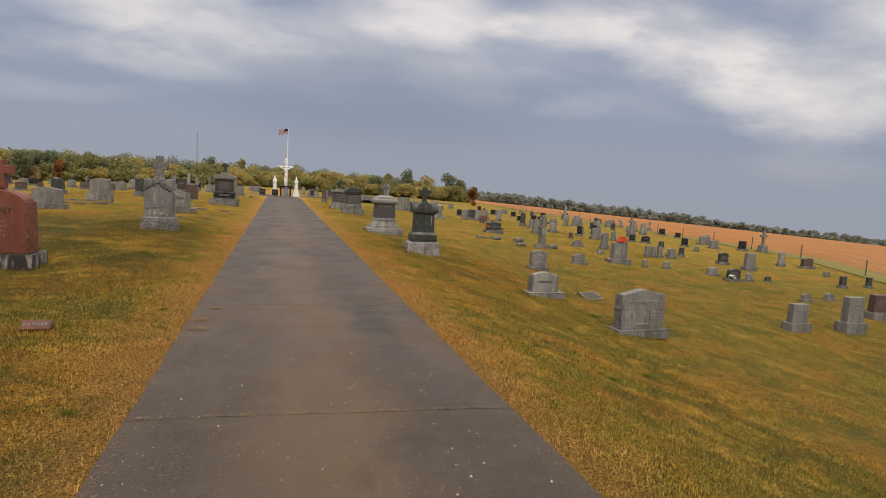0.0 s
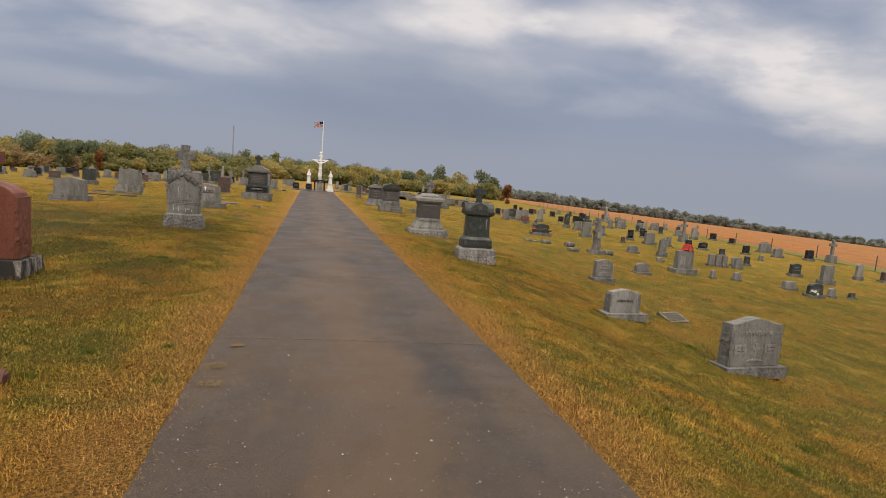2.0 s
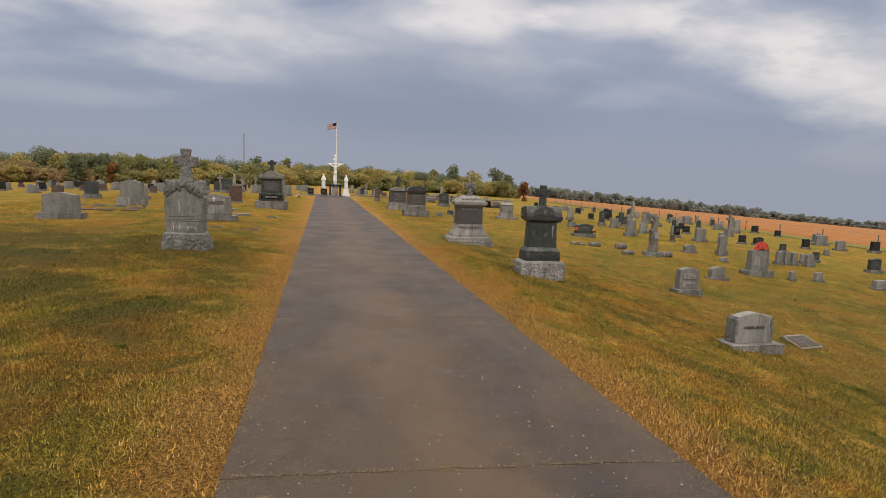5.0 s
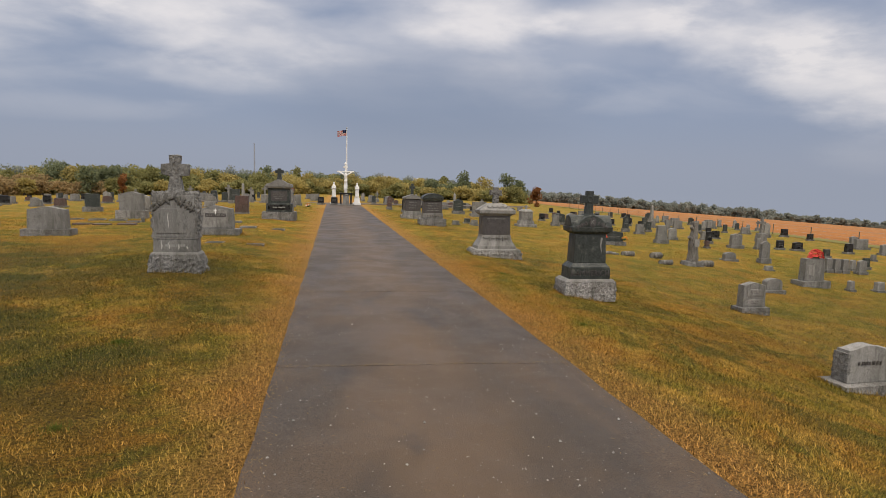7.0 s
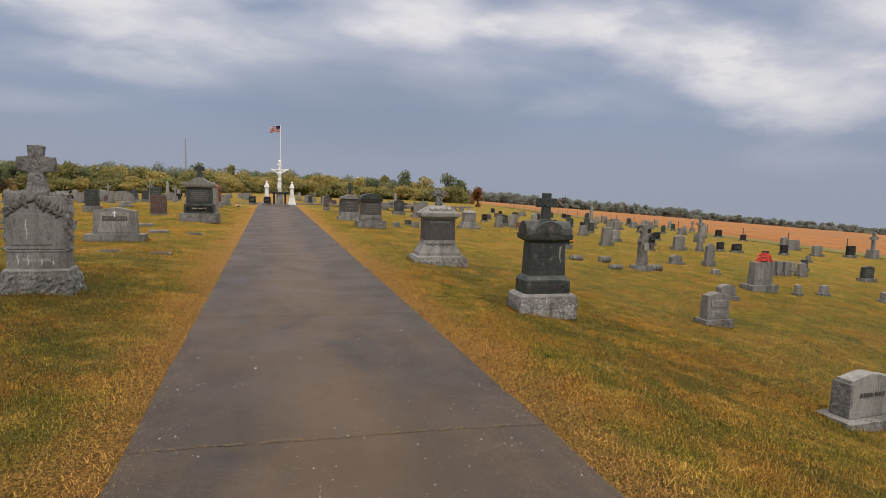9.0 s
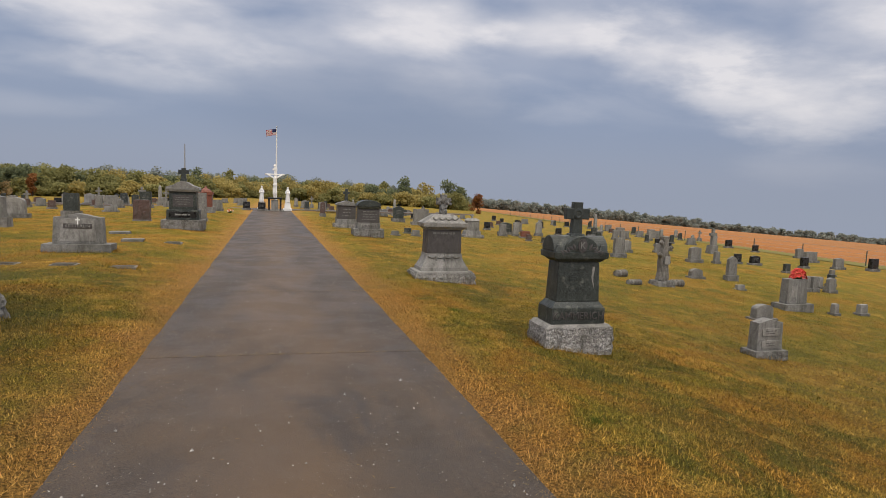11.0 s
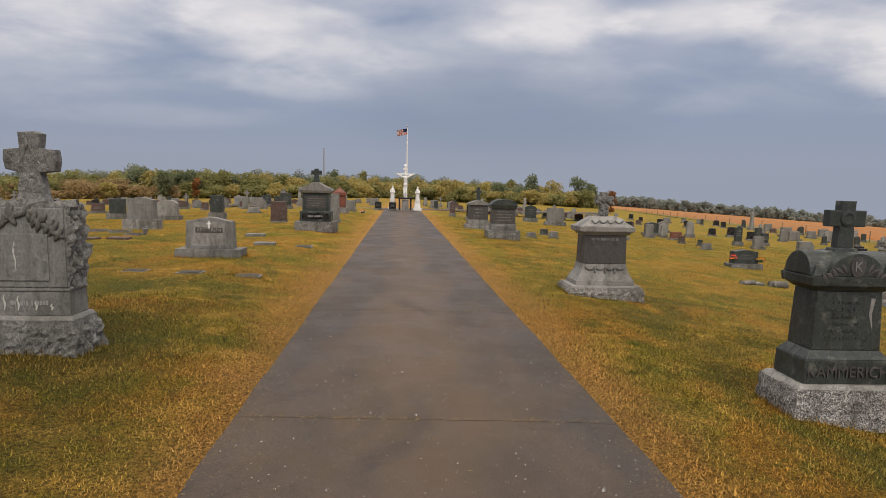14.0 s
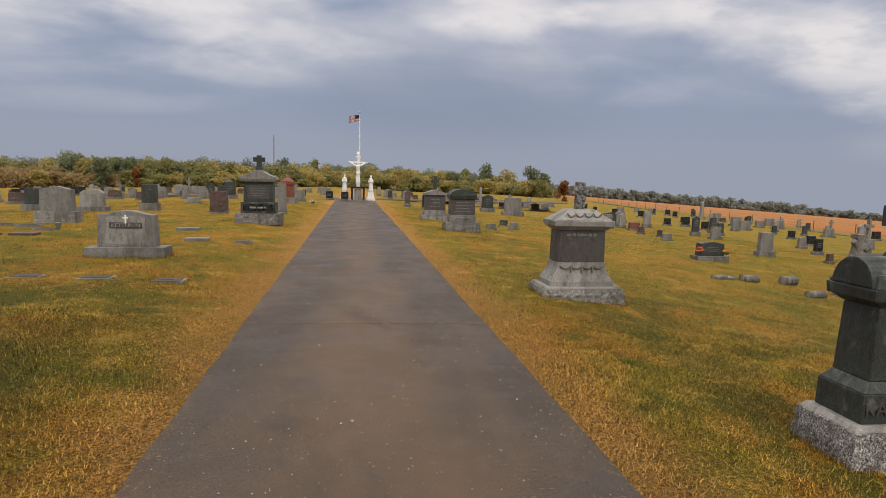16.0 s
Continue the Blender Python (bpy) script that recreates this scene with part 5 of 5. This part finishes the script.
# ---- fence ----
def fence():
    e = thing("fence", field_edge(30) - 2.5, 30, "low wire field fence on dark posts", "fence", sink=0)
    org = e.matrix_basis.translation.copy()
    ys = [8 + 5.0 * i for i in range(26)]
    first = None
    for y in ys:
        x = field_edge(y) - 2.5
        p = Vector((x, y, ground_z(x, y))) - org
        if first is None:
            first = mesh_of("post", lathe([(0.03, -0.1), (0.03, 0.85), (0.02, 0.9)], 8), POST)
        ob = new("post", first)
        ob.parent, ob.location = e, p
    for k in range(4):
        pts = [Vector((field_edge(y) - 2.5, y, ground_z(field_edge(y) - 2.5, y) + 0.2 + 0.24 * k)) - org for y in ys]
        part("wire", tube(pts, [0.006] * len(pts), 5), GALV, e)


fence()

# ---- trees ----
def leaf_cloud(rnd, n, size, blobs):
    """n small leaf sprays on the skins of the lumps of a crown. Each lump: x, y, z, radius, height."""
    b = blobs[rnd.integers(0, len(blobs), n)]
    d = rnd.normal(size=(n, 3))
    d /= np.linalg.norm(d, axis=1, keepdims=True)
    r = rnd.uniform(0.55, 1.08, (n, 1))
    c = b[:, :3] + d * r * np.stack([b[:, 3], b[:, 3], b[:, 4]], 1)
    u = rnd.normal(size=(n, 3))
    u /= np.linalg.norm(u, axis=1, keepdims=True)
    v = np.cross(u, d + 0.3 * rnd.normal(size=(n, 3)))
    v /= np.linalg.norm(v, axis=1, keepdims=True)
    s = size * rnd.uniform(0.5, 1.3, (n, 1))
    quad = np.stack([c - u * s, c + v * s * 0.6, c + u * s, c - v * s * 0.6], 1)
    return quad.reshape(-1, 3)


def quads(name, pts, mat):
    n = len(pts) // 4
    me = bpy.data.meshes.new(name)
    me.vertices.add(4 * n), me.loops.add(4 * n), me.polygons.add(n)
    me.vertices.foreach_set("co", np.asarray(pts, np.float32).ravel())
    me.loops.foreach_set("vertex_index", np.arange(4 * n, dtype=np.int32))
    me.polygons.foreach_set("loop_start", np.arange(0, 4 * n, 4, dtype=np.int32))
    me.update()
    me.validate()
    me.materials.append(mat)
    return me


def crown_lumps(rnd, x, y, z, h, w):
    """The lumps of one crown: rounded, uneven, with gaps between, leafy down to the ground."""
    out = []
    for i in range(rnd.integers(13, 19)):
        t = rnd.uniform(0.0, 1.0) ** 0.8
        spread_at = w * 0.5 * math.sqrt(max(0.05, 1 - (t * 1.05 - 0.25) ** 2 / 0.75))
        a, q = rnd.uniform(0, 2 * math.pi), rnd.uniform(0.2, 0.85)
        r = w * rnd.uniform(0.19, 0.31)
        out.append((x + q * spread_at * math.cos(a), y + q * spread_at * math.sin(a), z + h * (0.06 + 0.74 * t), r, min(r, h * 0.2)))
    return np.array(out)


def belt(name, label, mat, spots, leaves, size, seed):
    """A stretch of woodland of one kind of foliage, with its trunks."""
    rnd = np.random.default_rng(seed)
    pts, trunks = [], bmesh.new()
    for x, y, h, w in spots:
        z = ground_z(x, y)
        pts.append(leaf_cloud(rnd, leaves, size, crown_lumps(rnd, x, y, z, h, w)))
        frustum(trunks, 0.5, 0.5, 0.2, 0.2, z - 0.2, z + h * 0.35, x, y)
    ob = new(name, quads(name, np.concatenate(pts), mat))
    tagged(ob, label, "woodland", kind="stuff")
    tk = new("woodland_trunks", mesh_of("woodland_trunks", trunks, BARK))
    tagged(tk, "tapered trunks of the woodland edge", "trunks", kind="stuff")


def woods():
    rnd = random.Random(4)
    sets = {k: [] for k in ("green", "gold", "dark", "brown", "hazy", "far")}

    def spot(az, dist, h, w, kind):
        x, y = dist * math.sin(radians(az)), dist * math.cos(radians(az))
        sets[kind].append((x, y, h, w))

    # the wood behind the graves: low brown scrub far out, gold and green nearer the lane
    az = -62.0
    while az < 17.5:
        for row in range(3):
            d = 190 + 12 * row + rnd.uniform(-5, 5) - 14 * clamp((az - 2) / 14)
            top = 5.9 + 2.0 * math.sin(az * 0.21) * 0.5 + (1.2 if -24 < az < -3 else 0) - 2.9 * clamp((az + 1) / 15)
            h = top * rnd.uniform(0.78, 1.12) + row * 0.5 + 0.9
            q = rnd.random()
            if az < -23:
                kind = "brown" if row == 0 and q < 0.75 else "gold" if q < 0.3 else "green"
            elif az < -13:
                kind = "dark" if q < 0.45 else "green" if q < 0.85 else "gold"
            elif az < 8:
                kind = "gold" if q < (0.62 if row < 2 else 0.2) else "green" if q < 0.85 else "dark"
            else:
                kind = "gold" if q < 0.4 else "dark" if q < 0.7 else "green"
            # most of the back row takes the leaf colour with haze in it
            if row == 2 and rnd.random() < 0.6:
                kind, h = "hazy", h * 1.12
            if kind == "brown":
                h *= 0.72
            spot(az + rnd.uniform(-0.5, 0.5), d, h, rnd.uniform(5.5, 8.5), kind)
        # shrubs along the foot of the wood
        kind = "brown" if az < -19 and rnd.random() < 0.7 else rnd.choice(("gold", "green", "green"))
        spot(az + rnd.uniform(-0.4, 0.4), 182 + rnd.uniform(-3, 3) - 14 * clamp((az - 2) / 14), rnd.uniform(2.2, 5.2), rnd.uniform(4, 8), kind)
        az += 0.8
    # tall crowns that stand above the rest
    for a, d, h, w, k in ((-20, 225, 11.2, 7, "green"), (-17.5, 228, 11.4, 7, "dark"), (-6.3, 215, 10.8, 7, "dark"), (-3.5, 220, 11, 5, "green"), (-1.5, 222, 11.4, 5, "green"), (1.4, 222, 11, 5, "dark"), (12.4, 178, 9.2, 5.4, "dark"), (14.2, 175, 7.6, 6.5, "gold"), (16.4, 172, 8.7, 6, "dark"), (17.6, 175, 7.2, 5, "dark"), (10.4, 185, 8, 5, "green")):
        spot(a, d, h, w, k)
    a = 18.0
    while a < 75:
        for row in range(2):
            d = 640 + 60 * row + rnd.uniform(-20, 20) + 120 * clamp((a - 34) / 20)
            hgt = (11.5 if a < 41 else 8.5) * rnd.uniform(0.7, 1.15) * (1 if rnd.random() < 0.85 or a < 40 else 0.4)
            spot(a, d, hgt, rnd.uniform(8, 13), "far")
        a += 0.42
    belt("woodland_green", "green broadleaf trees along the wood's edge", LEAFGREEN, sets["green"], 1250, 0.37, 1)
    belt("woodland_gold", "yellowing trees along the wood's edge", LEAFGOLD, sets["gold"], 1250, 0.36, 2)
    belt("woodland_dark", "dark green trees along the wood's edge", LEAFDARK, sets["dark"], 1250, 0.37, 3)
    belt("woodland_brown", "low brown scrub half bare of leaves", LEAFBROWN, sets["brown"], 1100, 0.33, 4)
    belt("woodland_back", "haze-tinted trees deeper in the wood", LEAFFAR, sets["hazy"], 1250, 0.37, 6)
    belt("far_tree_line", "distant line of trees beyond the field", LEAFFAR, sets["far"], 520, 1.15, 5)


woods()


def tree(x, y, h, w, mat, label, n, size, seed):
    """A tree of its own: tapered trunk, limbs, crown of many sprays."""
    rnd = np.random.default_rng(seed)
    e = thing("tree", x, y, label, "tree", sink=0.1)
    z = 0.0
    lumps = crown_lumps(rnd, 0, 0, z, h, w)
    part("trunk", tube([(0, 0, -0.2), (0.05, 0, h * 0.25), (0, 0.05, h * 0.55), (0.02, 0, h * 0.8)], [0.05 * w, 0.04 * w, 0.025 * w, 0.008 * w], 8), BARK, e)
    for b in lumps[:5]:
        part("limb", tube([(0, 0, h * 0.25), (b[0] * 0.5, b[1] * 0.5, b[2] * 0.75), (b[0], b[1], b[2])], [0.02 * w, 0.014 * w, 0.006 * w], 6), BARK, e)
    ob = new("crown", quads("crown", leaf_cloud(rnd, n, size, lumps), mat))
    ob.parent = e


def polar(az, d):
    return d * math.sin(radians(az)), d * math.cos(radians(az))


tree(*polar(18.9, 128), 4.7, 2.9, LEAFRUST, "small russet-leaved tree at the field's edge", 900, 0.24, 1)
tree(*polar(-20.3, 178), 8.6, 5.6, LEAFDARK, "dense dark green tree before the wood", 1600, 0.35, 2)
tree(*polar(-17.9, 176), 6.4, 3.0, LEAFRUST, "small orange-leaved tree before the wood", 700, 0.3, 3)


def radio_mast():
    x, y = polar(-7.3, 420)
    e = thing("radio_mast", x, y, "slender lattice radio mast far beyond the wood", "mast", sink=0.3)
    H, s = 34.0, 0.5
    legs = [(s * math.cos(a), s * math.sin(a)) for a in (0.5, 2.6, 4.7)]
    for lx, ly in legs:
        part("leg", tube([(lx, ly, 0), (lx * 0.6, ly * 0.6, H)], [0.14, 0.12], 6), GALV, e)
    for i in range(17):
        z0, z1 = i * H / 17, (i + 1) * H / 17
        a, b = legs[i % 3], legs[(i + 1) % 3]
        part("brace", tube([(a[0] * 0.9, a[1] * 0.9, z0), (b[0] * 0.85, b[1] * 0.85, z1)], [0.06, 0.06], 5), GALV, e)


radio_mast()


def water_tower(az, d, top):
    x, y = polar(az, d)
    e = thing("water_tower", x, y, "white water tower far beyond the trees", "water tower", 0, "far water towers", sink=0.3)
    part("tank", lathe([(0.5, top - 4.6), (2.2, top - 4), (3.0, top - 2.4), (2.4, top - 0.6), (0.6, top)], 16), WHITE, e)
    part("stem", lathe([(0.9, 0), (0.5, 2), (0.5, top - 4.4)], 12), WHITE, e)


water_tower(8.3, 900, 21.5)
water_tower(-28.2, 900, 30)

# ---- lane and its litter ----
road = thing("road", 0, 0, "straight worn tarmac lane with transverse joints", "road", sink=0, z=0.0)
tagged(road, kind="structure")


def lane():
    """Slabs of tarmac between the cracked joints, each a piece with ragged joint edges."""
    W = 1.36
    joints = [-10.27 + 3.63 * i for i in range(19)]
    cuts = {}

    def cut(y):
        if y not in cuts:
            cuts[y] = [(-W + 2 * W * i / 40, y - 0.06 * (-W + 2 * W * i / 40) + 0.022 * noise.noise(Vector((i * 0.45, y, 0))) + 0.008 * noise.noise(Vector((i * 1.7, y, 4)))) for i in range(41)]
        return cuts[y]

    for a, b in zip(joints, joints[1:]):
        lo, hi = cut(a), cut(b)
        bm = bmesh.new()
        n = 14
        grid = []
        for j in range(n + 1):
            t = j / n
            line = []
            for (x, y0), (_, y1) in zip(lo, hi):
                y = y0 + 0.003 + (y1 - y0 - 0.006) * t
                edge = abs(x) / W
                x2 = x + (0.022 * noise.noise(Vector((x, y * 1.9, 7))) if edge > 0.99 else 0)
                line.append(bm.verts.new((x2, y, 0.024 - 0.012 * edge ** 6 + 0.004 * noise.noise(Vector((x * 1.3, y * 1.3, 1))))))
            grid.append(line)
        for j in range(n):
            for i in range(40):
                bm.faces.new((grid[j][i], grid[j][i + 1], grid[j + 1][i + 1], grid[j + 1][i]))
        rim = [e for e in bm.edges if e.is_boundary]
        ret = bmesh.ops.extrude_edge_only(bm, edges=rim)
        for v in (g for g in ret["geom"] if isinstance(g, bmesh.types.BMVert)):
            v.co.z = -0.05
        bmesh.ops.recalc_face_normals(bm, faces=bm.faces[:])
        part("slab", bm, ROAD, road, smooth=False)
    bed = frustum(bmesh.new(), 2.6, 62, 2.6, 62, -0.06, 0.012, 0, 22)
    part("joint_bed", bed, JOINT, road, "dark filler in the joints")


lane()


def apron():
    """Where the lane ends, tarmac opens before the shrine."""
    bm = bmesh.new()
    ring = [bm.verts.new((x, y, 0.02)) for x, y in ((-1.36, 54.8), (1.36, 54.8), (2.2, 56.2), (-2.2, 56.2))]
    bm.faces.new(ring)
    ret = bmesh.ops.extrude_face_region(bm, geom=bm.faces[:])
    for v in (g for g in ret["geom"] if isinstance(g, bmesh.types.BMVert)):
        v.co.z = -0.05
    bmesh.ops.recalc_face_normals(bm, faces=bm.faces[:])
    part("apron", bm, ROAD, road)


apron()
part("cross_lane", frustum(bmesh.new(), 34, 1.9, 34, 1.8, -0.04, 0.022, 0, 57.2), ROAD, road, "narrow cross lane before the shrine")


def clippings(x, y, r, seed):
    """A flat nest of dry grass clippings on the tarmac."""
    rnd = np.random.default_rng(seed)
    n = 150
    a, q = rnd.uniform(0, 6.283, n), r * np.sqrt(rnd.uniform(0, 1, n)) * rnd.uniform(0.7, 1.15, n)
    cx, cy, b, l = q * np.cos(a), 0.75 * q * np.sin(a), rnd.uniform(0, 6.283, n), rnd.uniform(0.012, 0.04, n)
    ux, uy, zz = np.cos(b) * l, np.sin(b) * l, rnd.uniform(0.001, 0.009, n)
    w = 0.0016
    p = np.stack([np.stack([cx - ux, cy - uy, zz], 1), np.stack([cx - uy / l * w, cy + ux / l * w, zz + 0.002], 1), np.stack([cx + ux, cy + uy, zz * 0.5], 1), np.stack([cx + uy / l * w, cy - ux / l * w, zz + 0.001], 1)], 1).reshape(-1, 3)
    ob = new("grass_clippings", quads("grass_clippings", p, CLIP))
    ob.matrix_basis = pose(x, y, 0.027)
    tagged(ob, "flat nest of dry grass clippings on tarmac", "clippings", "grass clippings")


CLIP = leaf("dry_clippings", (0.28, 0.20, 0.09), (0.46, 0.35, 0.18))
for k, (px, py, pr) in enumerate(((-1.2, 6.7, 0.10), (-1.23, 7.12, 0.12), (-1.12, 7.68, 0.07))):
    clippings(px, py, pr, k)


def gravel():
    """Loose pale chips on the tarmac."""
    rnd = np.random.default_rng(9)
    n = 15000
    x = rnd.uniform(-1.3, 1.3, n)
    y = rnd.uniform(-1, 26, n)
    s = rnd.gamma(1.6, 0.0016, n).clip(0.001, 0.014)
    base = np.array([(1, 0, 0), (-0.5, 0.87, 0), (-0.5, -0.87, 0), (0.1, 0.1, 1.0)])
    v = base[None] * s[:, None, None] * rnd.uniform(0.6, 1.4, (n, 4, 3))
    a = rnd.uniform(0, 6.28, n)
    ca, sa = np.cos(a)[:, None], np.sin(a)[:, None]
    v = np.stack([v[..., 0] * ca - v[..., 1] * sa + x[:, None], v[..., 0] * sa + v[..., 1] * ca + y[:, None], v[..., 2] + 0.027], -1)
    f = (np.array([(0, 1, 3), (1, 2, 3), (2, 0, 3)])[None] + 4 * np.arange(n)[:, None, None]).reshape(-1, 3)
    me = bpy.data.meshes.new("gravel")
    me.from_pydata(v.reshape(-1, 3).tolist(), [], f.tolist())
    me.materials.append(PEBBLE)
    tagged(new("gravel", me), "loose pale gravel chips scattered on the tarmac", "gravel", kind="stuff")


gravel()


def joint_litter():
    """Dry stalks caught in the cracked joints and blown about the lane."""
    rnd = np.random.default_rng(21)
    x, y = [], []
    for k in range(4, 12):
        n = 320
        jx = rnd.uniform(-1.3, 1.3, n)
        x.append(jx), y.append(-10.27 + 3.63 * k - 0.06 * jx + rnd.normal(0, 0.016, n))
    n = 900
    x.append(rnd.uniform(-1.3, 1.3, n)), y.append(rnd.uniform(1, 24, n))
    side = rnd.choice((-1, 1), 2600)
    x.append(side * (1.35 - np.abs(rnd.normal(0, 0.07, 2600)))), y.append(rnd.uniform(1, 26, 2600))
    x, y = np.concatenate(x), np.concatenate(y)
    n = len(x)
    b, l, w = rnd.uniform(0, 6.283, n), rnd.uniform(0.006, 0.024, n), 0.0021
    ux, uy = np.cos(b), np.sin(b)
    z = 0.027 + rnd.uniform(0, 0.006, n)
    p = np.stack([np.stack([x - ux * l, y - uy * l, z], 1), np.stack([x - uy * w, y + ux * w, z + 0.003], 1), np.stack([x + ux * l, y + uy * l, z], 1), np.stack([x + uy * w, y - ux * w, z + 0.002], 1)], 1).reshape(-1, 3)
    tagged(new("dry_stalks", quads("dry_stalks", p, CLIP)), "dry grass stalks in the joints of the lane", "grass litter", kind="stuff")


joint_litter()


def fallen_twig():
    e = thing("twig", 6.7, 10.2, "dry pale twig lying in the grass", "twig", 35, sink=-0.02)
    part("stem", tube([(-0.25, 0, 0.02), (-0.08, 0.02, 0.035), (0.1, -0.01, 0.03), (0.28, 0.03, 0.02)], [0.008, 0.01, 0.008, 0.003], 6), painted("dry_twig", (0.42, 0.27, 0.11), 0.8), e)


fallen_twig()


# ---- grass ----
def grass(name, n, x0, x1, y0, y1, hmin, hmax, wid, seed, falloff):
    """Single blades, leaning every way, on the lawn's surface."""
    rnd = np.random.default_rng(seed)
    x, y = rnd.uniform(x0, x1, n), y0 + (y1 - y0) * rnd.uniform(0, 1, n) ** falloff
    keep = np.abs(x) > 1.345 + 0.02 * np.sin(y * 3.1) + rnd.normal(0, 0.03, n)
    x, y = x[keep], y[keep]
    n = len(x)
    z = np.array([lumpy(a, b) for a, b in zip(x.tolist(), y.tolist())])
    tuft = 0.75 + 0.5 * np.sin(x * 2.1 + np.sin(y * 1.3)) * np.sin(y * 1.7 + x * 0.6)
    h = rnd.uniform(hmin, hmax, n) * (0.8 + 0.35 * tuft)
    a, lean = rnd.uniform(0, 2 * math.pi, n), rnd.uniform(0.5, 1.8, n)
    w = wid * rnd.uniform(0.7, 1.4, n)
    ca, sa = np.cos(a), np.sin(a)
    p0 = np.stack([x - sa * w, y + ca * w, z - 0.006], 1)
    p1 = np.stack([x + sa * w, y - ca * w, z - 0.006], 1)
    p2 = np.stack([x + ca * lean * h * 0.8, y + sa * lean * h * 0.8, z + h * np.cos(lean * 0.6)], 1)
    me = bpy.data.meshes.new(name)
    me.vertices.add(3 * n), me.loops.add(3 * n), me.polygons.add(n)
    me.vertices.foreach_set("co", np.stack([p0, p1, p2], 1).astype(np.float32).ravel())
    me.loops.foreach_set("vertex_index", np.arange(3 * n, dtype=np.int32))
    me.polygons.foreach_set("loop_start", np.arange(0, 3 * n, 3, dtype=np.int32))
    me.update()
    me.validate()
    me.materials.append(BLADES)
    return tagged(new(name, me), "short dry grass blades of the lawn", "grass", kind="stuff")


grass("grass_verge", 1150000, -5.0, 6.0, 1.2, 19, 0.014, 0.032, 0.0019, 1, 1.2)
grass("grass_lawn", 650000, -13, 19, 6, 46, 0.02, 0.040, 0.0042, 2, 1.25)


def tuft(x, y, r, seed, h=0.045):
    """A lush green tuft that stands above the mown grass."""
    rnd = np.random.default_rng(seed)
    n = int(420 * (r / 0.15) ** 1.5)
    a, q = rnd.uniform(0, 6.283, n), r * np.abs(rnd.normal(0, 0.75, n))
    q *= 0.7 + 0.5 * np.sin(a * 3 + seed) * np.sin(a * 2 + 2 * seed)
    cx, cy = 1.3 * q * np.cos(a), q * np.sin(a)
    b, l, hh, w = rnd.uniform(0, 6.283, n), rnd.uniform(0.01, 0.05, n), rnd.uniform(0.3, 1.0, n) * h * np.clip(1 - 0.35 * q / r, 0.25, 1), 0.0022
    p = np.stack([np.stack([cx - np.sin(b) * w, cy + np.cos(b) * w, 0 * q], 1), np.stack([cx + np.sin(b) * w, cy - np.cos(b) * w, 0 * q], 1), np.stack([cx + np.cos(b) * l + np.sin(b) * w * 0.3, cy + np.sin(b) * l, hh], 1), np.stack([cx + np.cos(b) * l, cy + np.sin(b) * l, hh], 1)], 1).reshape(-1, 3)
    ob = new("grass_tuft", quads("grass_tuft", p, LUSH))
    ob.matrix_basis = pose(x, y, lumpy(x, y) - 0.005)
    tagged(ob, "lush green grass tuft in the dry lawn", "grass tuft", kind="stuff")


LUSH = leaf("lush_grass", (0.07, 0.105, 0.014), (0.15, 0.17, 0.03))
for k, (px, py, pr) in enumerate(((-1.6, 6.8, 0.1), (-1.72, 7.7, 0.11), (-2.3, 7.5, 0.16), (-2.5, 6.9, 0.14), (-1.75, 4.5, 0.16), (-2.3, 4.7, 0.2), (6.2, 10.9, 0.28), (2.8, 6.75, 0.16), (4.8, 9.5, 0.16), (2.5, 17.5, 0.22), (-2.65, 10.5, 0.14), (3.4, 5.9, 0.25), (4.6, 6.9, 0.3), (-2.9, 12.4, 0.2), (2.3, 13.2, 0.14))):
    tuft(px, py, pr, k)


def fringe():
    """Longer grass that the mower leaves round the feet of the nearer stones."""
    rnd = np.random.default_rng(12)
    feet = ((-3.35, 16.42, 0.78, 0.41), (3.52, 15.76, 0.91, 0.52), (3.34, 20.95, 1.28, 0.72), (-4.68, 10.68, 1.28, 0.62), (-2.72, 6.8, 0.34, 0.2), (6.68, 10.02, 1.04, 0.44), (5.62, 12.25, 1.0, 0.46), (7.48, 16.45, 0.58, 0.32), (-3.98, 22.95, 1.26, 0.48), (7.35, 13.0, 0.52, 0.42), (-2.7, 20.75, 0.44, 0.32), (3.5, 31.5, 1.16, 0.8))
    tri = []
    for cx, cy, w, d in feet:
        n = int(900 * (w + d))
        s, t, o = rnd.integers(0, 4, n), rnd.uniform(-0.5, 0.5, n), np.abs(rnd.normal(0, 0.035, n)) - 0.005
        x = np.where(s == 0, cx - w / 2 - o, np.where(s == 1, cx + w / 2 + o, cx + t * w))
        y = np.where(s == 2, cy - d / 2 - o, np.where(s == 3, cy + d / 2 + o, cy + t * d))
        z = np.array([lumpy(a, b) for a, b in zip(x.tolist(), y.tolist())]) - 0.005
        h, a, l = rnd.uniform(0.02, 0.08, n), rnd.uniform(0, 6.283, n), rnd.uniform(0, 0.04, n)
        wd = 0.0022
        tri.append(np.stack([np.stack([x - np.sin(a) * wd, y + np.cos(a) * wd, z], 1), np.stack([x + np.sin(a) * wd, y - np.cos(a) * wd, z], 1), np.stack([x + np.cos(a) * l + 0.0006, y + np.sin(a) * l, z + h], 1), np.stack([x + np.cos(a) * l, y + np.sin(a) * l, z + h], 1)], 1).reshape(-1, 3))
    tagged(new("grass_fringe", quads("grass_fringe", np.concatenate(tri), BLADES)), "longer grass blades round the gravestones' feet", "grass", kind="stuff")


fringe()
